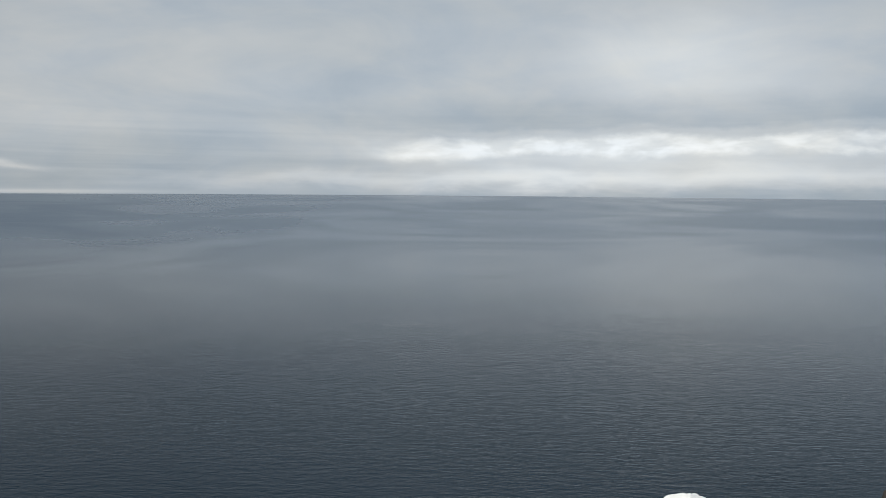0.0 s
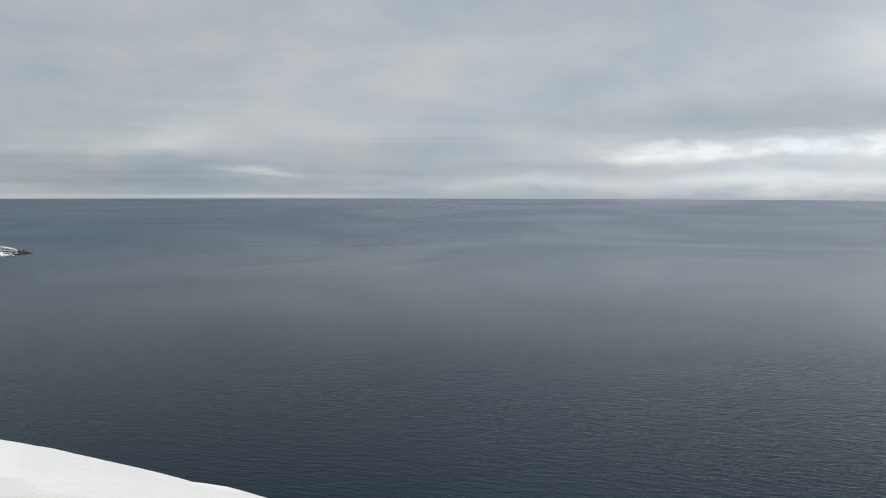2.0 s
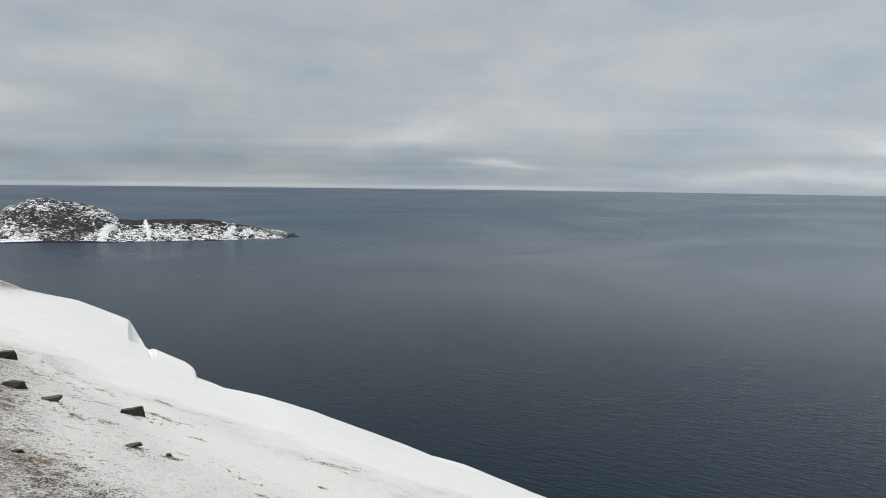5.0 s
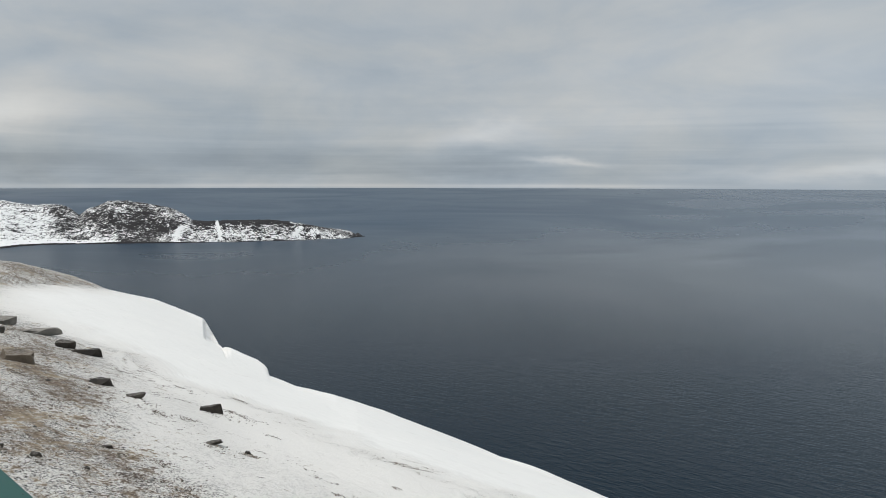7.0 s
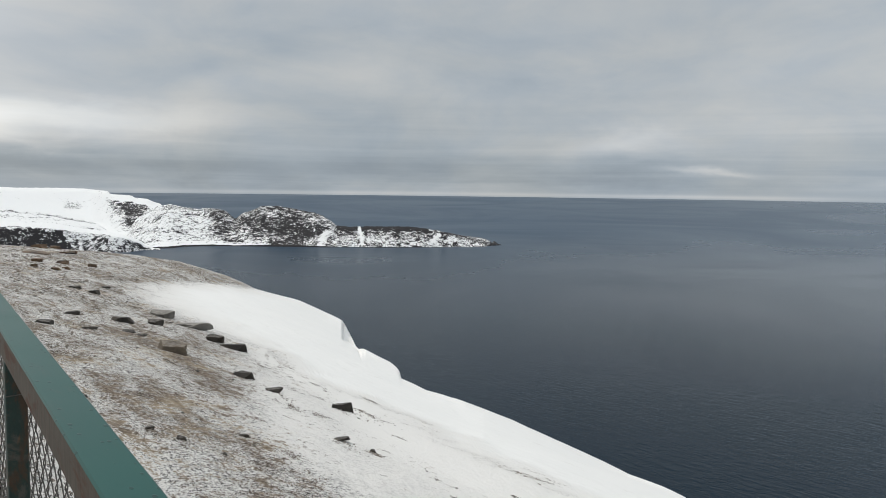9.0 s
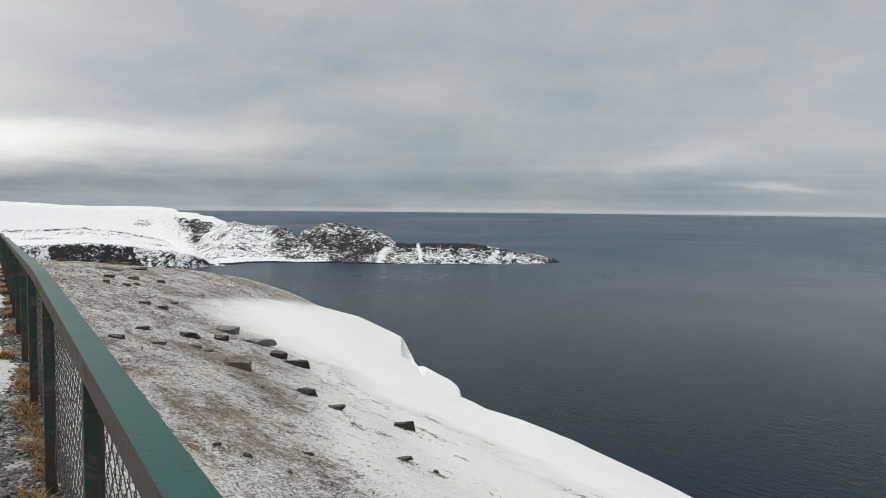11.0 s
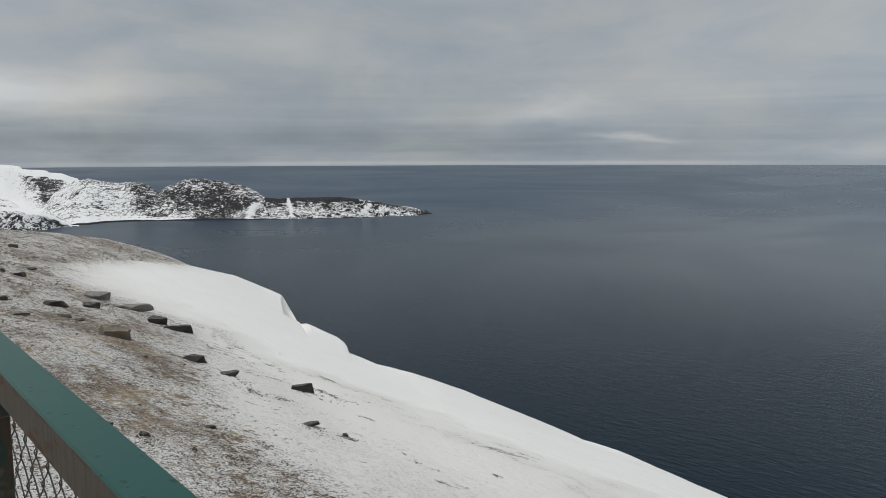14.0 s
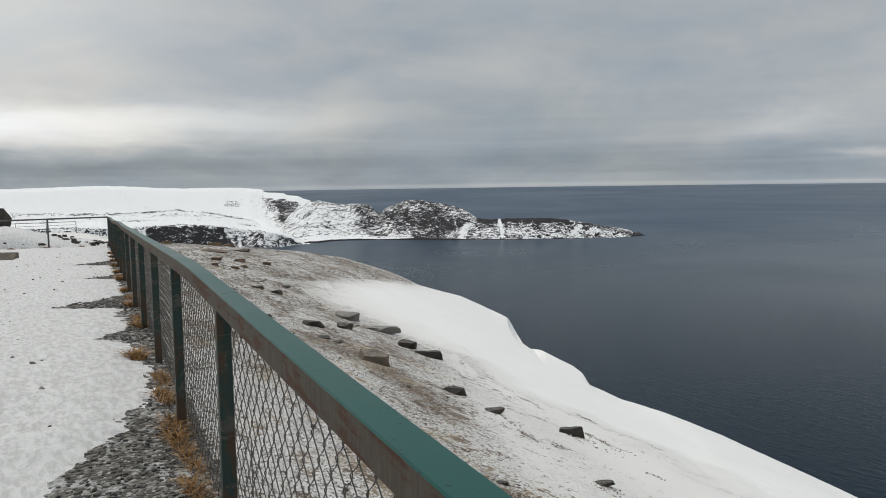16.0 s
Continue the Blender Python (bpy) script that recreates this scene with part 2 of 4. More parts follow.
def gravel_look(k, p):
    vor = k.add("ShaderNodeTexVoronoi", {"Vector": p, "Scale": 38.0})
    chip = k.add("ShaderNodeSeparateXYZ", {0: vor.outputs["Color"]}).outputs[0]
    tone = k.noise(p, 60.0, 3.0, 0.6)
    col = k.ramp(chip, [(0.0, (0.03, 0.028, 0.024)), (0.45, (0.11, 0.098, 0.08)), (0.8, (0.24, 0.218, 0.182)), (1.0, (0.50, 0.49, 0.46))])
    col = k.mix(k.mul(tone, 0.5), col, (0.10, 0.096, 0.088))
    col = k.mix(k.span(k.noise(p, 6.0, 5.0, 0.65), 0.50, 0.66), col, (0.52, 0.52, 0.50))
    return col, 0.8, k.bump(k.mul(vor.outputs["Distance"], -1.0), 1.0, 0.03), {}


def stone_look(dark, light):
    def build(k, p):
        obj = k.add("ShaderNodeTexCoord").outputs["Object"]
        rnd = k.add("ShaderNodeObjectInfo").outputs["Random"]
        moved = k.vmath("ADD", obj, k.xyz(k.mul(rnd, 9.0), rnd, 0.0))
        a = k.noise(moved, 3.0, 6.0, 0.65)
        b = k.noise(moved, 18.0, 5.0, 0.7)
        col = k.mix(k.span(a, 0.3, 0.7), dark, light)
        col = k.mix(k.mul(k.span(b, 0.58, 0.76), 0.30), col, (0.16, 0.135, 0.108))
        up = k.add("ShaderNodeSeparateXYZ", {0: k.add("ShaderNodeNewGeometry").outputs["Normal"]}).outputs[2]
        frost = k.mul(k.span(up, 0.72, 0.95), k.span(k.noise(p, 26.0, 4.0, 0.7), 0.44, 0.60))
        col = k.mix(k.mul(frost, 0.24), col, (0.55, 0.52, 0.48))
        return col, 0.7, k.bump(k.plus(k.mul(a, 0.4), k.mul(b, 0.25)), 0.8, 0.1), {}
    return build


def island_stone_look(k, p):
    rnd = k.add("ShaderNodeNewGeometry").outputs["Random Per Island"]
    b = k.noise(p, 40.0, 4.0, 0.65)
    col = k.ramp(rnd, [(0.0, (0.020, 0.018, 0.015)), (0.45, (0.062, 0.055, 0.046)), (0.82, (0.155, 0.14, 0.115)), (1.0, (0.46, 0.45, 0.42))])
    return k.mix(k.mul(b, 0.4), col, (0.13, 0.12, 0.105)), 0.65, None, {}


def turf_look(k, p):
    rnd = k.add("ShaderNodeNewGeometry").outputs["Random Per Island"]
    col = k.ramp(rnd, [(0.0, (0.055, 0.043, 0.034)), (0.3, (0.16, 0.13, 0.10)), (0.55, (0.32, 0.268, 0.212)), (0.8, (0.55, 0.53, 0.50)), (1.0, (0.75, 0.745, 0.73))])
    return k.mix(k.mul(k.noise(p, 120.0, 3.0), 0.4), col, (0.30, 0.27, 0.23)), 0.9, None, {}


def twig_look(k, p):
    rnd = k.add("ShaderNodeNewGeometry").outputs["Random Per Island"]
    col = k.ramp(rnd, [(0.0, (0.045, 0.034, 0.028)), (0.40, (0.12, 0.09, 0.074)), (0.72, (0.26, 0.205, 0.165)), (0.9, (0.60, 0.57, 0.53)), (1.0, (0.80, 0.78, 0.74))])
    return k.mix(k.mul(k.noise(p, 120.0, 3.0), 0.35), col, (0.16, 0.13, 0.105)), 0.9, None, {}


def grass_look(k, p):
    rnd = k.add("ShaderNodeNewGeometry").outputs["Random Per Island"]
    return k.ramp(rnd, [(0.0, (0.08, 0.038, 0.012)), (0.5, (0.27, 0.130, 0.034)), (1.0, (0.42, 0.25, 0.09))]), 0.8, None, {}


def rail_paint_look(k, p):
    wear = k.noise(k.vmath("MULTIPLY", p, (0.5, 3.0, 3.0)), 9.0, 6.0, 0.65, 0.4)
    soft = k.noise(p, 2.0, 3.0, 0.5)
    streak = k.noise(k.vmath("MULTIPLY", p, (1.0, 1.0, 0.16)), 75.0, 4.0, 0.65, 0.3)
    drops = k.add("ShaderNodeTexVoronoi", {"Vector": k.vmath("MULTIPLY", p, (0.8, 1.6, 1.0)), "Scale": 55.0, "Randomness": 1.0})
    size = k.add("ShaderNodeSeparateXYZ", {0: drops.outputs["Color"]}).outputs[0]
    bead = k.span(k.math("DIVIDE", drops.outputs["Distance"], k.span(size, 0.55, 1.0, 0.01, 0.42, False)), 1.0, 0.75)
    up = k.add("ShaderNodeSeparateXYZ", {0: k.add("ShaderNodeNewGeometry").outputs["Normal"]}).outputs[2]
    side = k.span(up, 0.75, 0.35)
    col = k.mix(soft, (0.006, 0.066, 0.057), (0.012, 0.090, 0.077))
    col = k.mix(k.mul(k.span(wear, 0.56, 0.72), 0.35), col, (0.045, 0.075, 0.065))
    rust = k.mix(streak, (0.050, 0.038, 0.029), (0.165, 0.132, 0.104))
    rust = k.mix(k.span(k.plus(wear, k.mul(k.plus(soft, -0.5), 0.5)), 0.48, 0.62), rust, k.mix(streak, (0.055, 0.026, 0.016), (0.135, 0.060, 0.034)))
    col = k.mix(k.mul(bead, 0.75), col, (0.003, 0.030, 0.028))
    col = k.mix(k.mul(side, 0.95), col, rust)
    h = k.plus(k.mul(bead, 0.3), k.mul(wear, 0.15))
    return col, k.fmix(side, k.fmix(soft, 0.28, 0.42), 0.75), k.bump(h, 0.35, 0.003), {"IOR": 1.29}


def post_paint_look(k, p):
    tall = k.vmath("MULTIPLY", p, (1.0, 1.0, 0.45))
    wear = k.noise(tall, 14.0, 6.0, 0.68, 0.5)
    low = k.add("ShaderNodeSeparateXYZ", {0: k.add("ShaderNodeTexCoord").outputs["Object"]}).outputs[2]
    amount = k.plus(wear, k.mul(k.span(low, 0.85, 0.05), 0.13))
    fleck = k.noise(p, 55.0, 4.0, 0.7)
    col = k.mix(fleck, (0.012, 0.034, 0.027), (0.034, 0.060, 0.049))
    col = k.mix(k.span(k.noise(p, 9.0, 5.0, 0.7, 0.6), 0.52, 0.62), col, (0.085, 0.082, 0.066))
    rust = k.mix(fleck, (0.040, 0.030, 0.021), (0.105, 0.056, 0.026))
    col = k.mix(k.span(amount, 0.53, 0.66), col, rust)
    bright = k.mul(k.span(k.noise(tall, 8.0, 4.0, 0.6, 0.4), 0.64, 0.70), k.span(wear, 0.46, 0.58))
    col = k.mix(k.mul(bright, 0.75), col, (0.30, 0.115, 0.024))
    return col, 0.6, k.bump(k.plus(wear, k.mul(fleck, 0.3)), 0.4, 0.006), {}


def wire_look(k, p):
    n = k.noise(p, 25.0, 3.0, 0.6)
    return k.mix(n, (0.055, 0.050, 0.044), (0.17, 0.155, 0.135)), 0.55, None, {"Metallic": 0.3}


def thin_rail_look(k, p):
    return k.mix(k.noise(p, 8.0, 4.0), (0.06, 0.065, 0.06), (0.12, 0.12, 0.11)), 0.6, None, {}


def mountain_look(bias, rock_a=(0.014, 0.015, 0.020), rock_b=(0.052, 0.048, 0.047)):
    def build(k, p):
        mask = k.add("ShaderNodeAttribute")
        mask.attribute_name = "rock"
        rock = mask.outputs["Fac"]
        leaning = k.add("ShaderNodeMapping", {"Vector": p, "Rotation": (radians(14), radians(24), radians(30)), "Scale": (1.15, 1.0, 1.5)}).outputs[0]
        a = k.noise(leaning, 0.022, 6.0, 0.68, 0.5)
        b = k.noise(leaning, 0.085, 5.0, 0.70, 0.6)
        c = k.noise(leaning, 0.26, 5.0, 0.70, 0.3)
        amount = k.plus(k.plus(k.mul(k.plus(a, -0.5), 0.7), k.mul(k.plus(b, -0.5), 1.25)), k.plus(k.mul(k.plus(c, -0.5), 1.25), k.plus(rock, bias)))
        bare = k.span(amount, 0.085, 0.135)
        snow = k.mix(a, (0.89, 0.90, 0.90), (0.95, 0.945, 0.93))
        snow = k.mix(k.span(amount, -0.02, 0.12), snow, (0.76, 0.76, 0.76))
        col = k.mix(bare, snow, k.mix(c, rock_a, rock_b))
        return col, 0.85, k.bump(k.plus(k.mul(b, 3.5), k.mul(c, 1.5)), 0.28, 1.0), {"Specular IOR Level": 0.15}
    return build


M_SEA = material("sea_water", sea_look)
M_SNOW = material("drift_snow", snow_look)
M_PATH = material("trodden_snow", path_snow_look)
M_TUNDRA = material("frosted_tundra", tundra_look)
M_GRAVEL = material("grey_gravel", gravel_look)
M_ROCK = material("dark_slate", stone_look((0.014, 0.012, 0.009), (0.058, 0.046, 0.034)))
M_ROCK_RUST = material("rust_brown_slate", stone_look((0.035, 0.020, 0.011), (0.20, 0.115, 0.055)))
M_ROCK_TAN = material("tan_slate", stone_look((0.07, 0.053, 0.037), (0.19, 0.15, 0.108)))
M_ROCK_GREY = material("grey_slate", stone_look((0.11, 0.10, 0.085), (0.27, 0.25, 0.22)))
M_PEBBLE = material("pebbles", island_stone_look)
M_TURF = material("brown_turf", turf_look)
M_TWIG = material("dark_twigs", twig_look)
M_GRASS = material("dry_grass", grass_look)
M_RAIL = material("green_rail_paint", rail_paint_look)
M_POST = material("rusty_green_post", post_paint_look)
M_WIRE = material("galvanised_wire", wire_look)
M_THIN = material("weathered_steel", thin_rail_look)
M_LAND = material("rock_and_snow", mountain_look(0.0))


# ---------------------------------------------------------------- mesh helpers
def mesh_object(name, verts, faces, mat, smooth=False):
    me = bpy.data.meshes.new(name)
    me.from_pydata(verts, [], faces)
    me.materials.append(mat)
    if smooth:
        me.polygons.foreach_set("use_smooth", [True] * len(me.polygons))
    me.update()
    return new(name, me)


def part(name, bm, mat, parent, label=""):
    me = bpy.data.meshes.new(name)
    bm.to_mesh(me)
    bm.free()
    me.materials.append(mat)
    ob = new(name, me)
    ob.parent = parent
    if label:
        ob["label"] = label
    return ob


def empty(name, m):
    ob = new(name)
    ob.empty_display_size = 0.2
    ob.matrix_world = m
    return ob


def box_bm(x0, x1, y0, y1, z0, z1, bevel=0.0):
    bm = bmesh.new()
    bmesh.ops.create_cube(bm, size=1.0)
    for v in bm.verts:
        v.co = ((x0 + x1) / 2 + v.co.x * (x1 - x0), (y0 + y1) / 2 + v.co.y * (y1 - y0), (z0 + z1) / 2 + v.co.z * (z1 - z0))
    if bevel:
        bmesh.ops.bevel(bm, geom=bm.edges[:], offset=bevel, segments=2, affect="EDGES", profile=0.5)
    return bm


def first(row):
    return row[0]


def bisect_left(rows, x, key):
    lo, hi = 0, len(rows)
    while lo < hi:
        mid = (lo + hi) // 2
        if key(rows[mid]) < x:
            lo = mid + 1
        else:
            hi = mid
    return lo


def interp(x, table, col=1):
    i = bisect_left(table, x, key=first)
    if i == 0 or i == len(table):
        return table[min(i, len(table) - 1)][col]
    a, b = table[i - 1], table[i]
    return a[col] + (b[col] - a[col]) * (x - a[0]) / max(b[0] - a[0], 1e-9)


def fbm(x, y, z=0.0, octaves=4):
    return noise.fractal(Vector((x, y, z)), 1.0, 2.0, octaves)

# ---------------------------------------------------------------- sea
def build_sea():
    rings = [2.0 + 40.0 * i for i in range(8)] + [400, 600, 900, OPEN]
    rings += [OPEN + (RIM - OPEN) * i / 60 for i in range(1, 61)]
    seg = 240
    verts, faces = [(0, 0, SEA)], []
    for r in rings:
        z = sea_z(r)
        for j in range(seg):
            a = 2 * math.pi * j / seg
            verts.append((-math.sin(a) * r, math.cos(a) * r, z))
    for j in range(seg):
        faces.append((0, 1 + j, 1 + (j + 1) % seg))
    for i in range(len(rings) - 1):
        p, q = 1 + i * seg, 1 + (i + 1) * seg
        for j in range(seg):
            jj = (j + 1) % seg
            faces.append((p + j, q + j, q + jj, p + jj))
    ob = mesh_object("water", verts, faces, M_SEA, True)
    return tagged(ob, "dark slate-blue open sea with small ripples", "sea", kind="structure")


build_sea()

# ---------------------------------------------------------------- far land
EYE_Z = 1.51


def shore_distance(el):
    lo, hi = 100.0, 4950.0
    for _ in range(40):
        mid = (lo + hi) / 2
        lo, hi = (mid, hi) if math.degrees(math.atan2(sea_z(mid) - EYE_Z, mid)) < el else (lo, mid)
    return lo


def land(name, az0, az1, n_az, shore, ridge, depth, profile, rock, rough, label, back=500.0, n_r=46):
    """A stretch of coast: shore and ridge are elevations by azimuth, depth the distance from shore to ridge."""
    verts, faces, bare = [], [], []
    tail = 7
    for i in range(n_az + 1):
        az = az0 + (az1 - az0) * i / n_az
        a = radians(az)
        r0 = shore_distance(interp(az, shore))
        r1 = min(r0 + 0.59 * interp(az, depth), 4800)
        jag = 0.05 * fbm(az * 2.3, 5.0, rough) + 0.03 * fbm(az * 9, 8.0, rough)
        z1 = EYE_Z + r1 * math.tan(radians(interp(az, ridge) + jag * rough))
        for j in range(n_r + tail + 1):
            if j <= n_r:
                t = j / n_r
                r = r0 + (r1 - r0) * t
                s = interp(t, profile)
                low = sea_z(r)
                z = low - 1.0 + (z1 - sea_z(r1) + 1.0) * s
                f = math.sin(math.pi * min(1, t * 1.02)) * rough
                x, y = -math.sin(a) * r, math.cos(a) * r
                z += f * (5.3 * fbm(x / 77, y / 77, 1.0) + 3.0 * fbm(x / 22, y / 22, 4.0))
                z = max(z, low - 1.0 + 2.0 * t)
            else:
                t = (j - n_r) / tail
                r = min(r1 + 0.59 * back * t, 4900)
                low = sea_z(r)
                x, y = -math.sin(a) * r, math.cos(a) * r
                z = z1 + (low - 4 - z1) * t ** 1.5
            verts.append((x, y, z))
            bare.append(rock(az, min(1.0, j / n_r), (z - low) / max(1.0, z1 - sea_z(r1))))
    m = n_r + tail + 1
    for i in range(n_az):
        for j in range(m - 1):
            p = i * m + j
            faces.append((p, p + 1, p + m + 1, p + m))
    ob = mesh_object(name, verts, faces, M_LAND, True)
    at = ob.data.attributes.new("rock", "FLOAT", "POINT")
    at.data.foreach_set("value", bare)
    return tagged(ob, label, "headland" if name == "headland" else "hill", kind="structure")


SHORE = [(45.05, -4.20), (46.35, -4.33), (50.0, -4.44), (54.2, -4.49), (58.4, -4.48), (62.6, -4.41), (66.8, -4.35), (68.1, -4.38), (69.1, -4.48), (72, -4.5)]
RIDGE = [(45.05, -4.20), (45.96, -4.11), (46.77, -3.88), (47.58, -3.65), (48.81, -3.38), (50.05, -3.14), (51.29, -2.95), (52.12, -2.90), (55.05, -2.90),
         (56.31, -2.95), (57.32, -2.87), (58.0, -2.33), (58.85, -1.95), (60.54, -1.62), (61.59, -1.46), (62.77, -1.46), (63.27, -1.76), (64.11, -2.01),
         (64.49, -2.39), (64.65, -2.34), (65.15, -1.88), (65.78, -1.67), (66.61, -1.63), (67.02, -1.72), (67.64, -1.63), (69.07, -1.38), (69.7, -1.45),
         (70.5, -1.9), (71.5, -2.6), (73, -3.8)]


def bell(x, c, w):
    return math.exp(-((x - c) / w) ** 2)


def headland_rock(az, t, h):
    w = 0.5 * fbm(az * 1.7, h * 3.0, 2.0)
    q = 0.12 * fbm(az * 2.6, h * 4.0, 6.0)
    v = 0.10
    if az < 45.9:
        v += 0.2
    if az < 57.3:
        v += 0.05
        v += 0.30 * max(0.0, min(1.0, (h + q - 0.72) / 0.2)) * (1 if az > 50.5 else 0.3)
        v -= 0.05 * bell(h, 0.35, 0.25)
    else:
        v += 0.10 * bell(az + w, 61.3, 3.2) + 0.10 * bell(az + w, 65.6, 1.2) * (h > 0.45)
        v += 0.17 * bell(az + w, 60.2, 1.6) * bell(h + q, 0.40, 0.13)
    if az > 65.8:
        v -= 0.09 * min(1.0, (az - 65.8) / 0.8) * (1.0 - 0.9 * max(0.0, min(1.0, (h - 0.7) / 0.2)) * (az < 68.4))
    if t < 0.035:
        v += 0.8
    elif az > 62.0:
        flat_ = max(0.0, min(1.0, (0.15 + 0.05 * w - t) / 0.03)) * min(1.0, (az - 62.0) / 1.0)
        v -= 0.40 * flat_ * (0.2 if 0.085 < t + 0.015 * w < 0.115 else 1.0)
    wide = max(0.05, 0.06 + 0.07 * h + 0.04 * fbm(h * 9, 3.0))
    v -= 0.6 * bell(az + 0.10 * fbm(h * 6, 1.0), 55.5 + 0.30 * (h - 0.5), wide) * (h > 0.1)
    v -= 0.45 * bell(az + 0.12 * fbm(h * 6, 5.0), 49.9 + 0.9 * (0.6 - h), 0.14) * (0.2 < h < 0.85)
    v -= 0.30 * bell(az + 0.2 * fbm(h * 5, 8.0), 58.2 + 0.9 * (0.4 - h), 0.22) * (h < 0.6)
    return v


land("headland", 45.05, 73.0, 560, SHORE, RIDGE, [(45, 8), (46, 40), (48, 110), (52, 190), (57, 230), (60, 380), (64, 420), (68, 520), (73, 900)],
     [(0, 0), (0.03, 0.05), (0.16, 0.13), (0.35, 0.34), (0.6, 0.66), (0.85, 0.93), (1, 1)], headland_rock, 1.0,
     "low rocky headland streaked with snow, pointing out to sea")

CLIFF_TOP = [(69.6, -4.6), (70.05, -4.49), (70.94, -4.02), (71.74, -3.60), (72.94, -3.30), (74.9, -2.95), (75.6, -2.80), (76.84, -2.62), (78.73, -2.52), (80.6, -2.53),
             (82.4, -2.58), (86, -2.5), (92, -2.4), (100, -2.2)]
CLIFF_SHORE = [(69.6, -4.6), (70.7, -4.57), (71.75, -4.70), (72.96, -4.70), (74.2, -4.62), (76, -4.6), (84, -4.5), (100, -4.5)]


def cliff_rock(az, t, h):
    v = 0.06
    w = 0.5 * fbm(az * 1.1, h * 2.5)
    if 75.2 + 0.6 * h < az + w < 81.0 and h < 0.84 + 0.20 * fbm(az * 2.0, 3.0):
        v += 0.24
    if az < 75.2 and h < 0.8:
        v += 0.05 + 0.14 * fbm(az * 3.5, h * 0.8, 4.0)
    if az >= 81.0:
        v += 0.02
    if h >= 0.9:
        v -= 0.35
    return v


land("sea_cliff", 69.7, 100.0, 420, CLIFF_SHORE, CLIFF_TOP, [(69.7, 10), (71, 90), (73, 200), (75, 260), (76.5, 240), (81, 260), (100, 300)],
     [(0, 0), (0.06, 0.10), (0.35, 0.88), (0.6, 0.95), (1, 1)], cliff_rock, 0.7, "dark sea cliff under a smooth snow-covered shoulder")


def hill_rock(az, t, h):
    return -0.14 + 0.26 * math.exp(-((h - 0.93) / 0.05) ** 2) + 0.22 * math.exp(-((h - 0.55 - 0.1 * fbm(az * 0.5, 2.0)) / 0.05) ** 2) + 0.22 * fbm(az * 0.8, h * 7)


land("snow_hill", 72.9, 110.0, 300, [(70, -3.6), (110, -3.4)], [(72.9, -3.3), (73.3, -3.0), (73.72, -2.68), (74.89, -2.39), (76.44, -2.05), (78.71, -1.75), (80.93, -1.82), (84, -1.9), (92, -1.6), (110, -1.2)],
     [(70, 60), (74, 160), (78, 330), (110, 400)], [(0, 0), (0.5, 0.62), (1, 1)], hill_rock, 0.5, "rounded snow hill with thin lines of bare rock", back=900)

PLATEAU = [(69.6, -1.35), (70.01, -1.22), (70.49, -1.01), (71.3, -0.93), (71.5, -0.77), (72.82, -0.69), (72.89, -0.52), (73.68, -0.40), (74.86, -0.32), (78.68, -0.31), (80.16, -0.26),
           (81.61, -0.14), (83.72, -0.05), (85.1, -0.08), (87.1, -0.12), (89.04, -0.17), (95, -0.2), (110, -0.1), (125, 0.0)]


def plateau_rock(az, t, h):
    v = -0.29 + 0.14 * fbm(az * 0.7, h * 4)
    if az < 77:
        v += 0.54 * math.exp(-((az - 71.4 - 1.2 * (h - 0.5) + 0.5 * fbm(az, h * 3)) / 1.5) ** 2) * (1 if 0.12 < h < 0.85 else 0.2) + 0.26 * math.exp(-((az - 75.2) / 1.0) ** 2) * (1 if 0.5 < h < 0.75 else 0)
    return v


land("snow_plateau", 69.6, 125.0, 360, [(69, -4.0), (72.5, -3.8), (74, -3.35), (125, -3.2)], PLATEAU, [(69, 700), (72, 800), (74, 850), (125, 850)],
     [(0, 0), (0.3, 0.22), (0.6, 0.62), (0.82, 0.93), (1, 1)], plateau_rock, 0.35, "broad white snow-covered plateau above the bay", back=300)

# ---------------------------------------------------------------- near ground
def rail_y(x):
    """Sea side of the handrail."""
    return 0.554 - 0.1021 * (x + 3.0)


def base_z(x, y):
    """The clifftop: level along the path, falling away beyond the railing."""
    far_x = min(x + 8.0, 0.0)
    d = max(y - rail_y(x) + 0.05, 0.0)
    return 0.0280 * far_x - 0.1850 * d - 0.0220 * d * d - 0.0160 * far_x * d


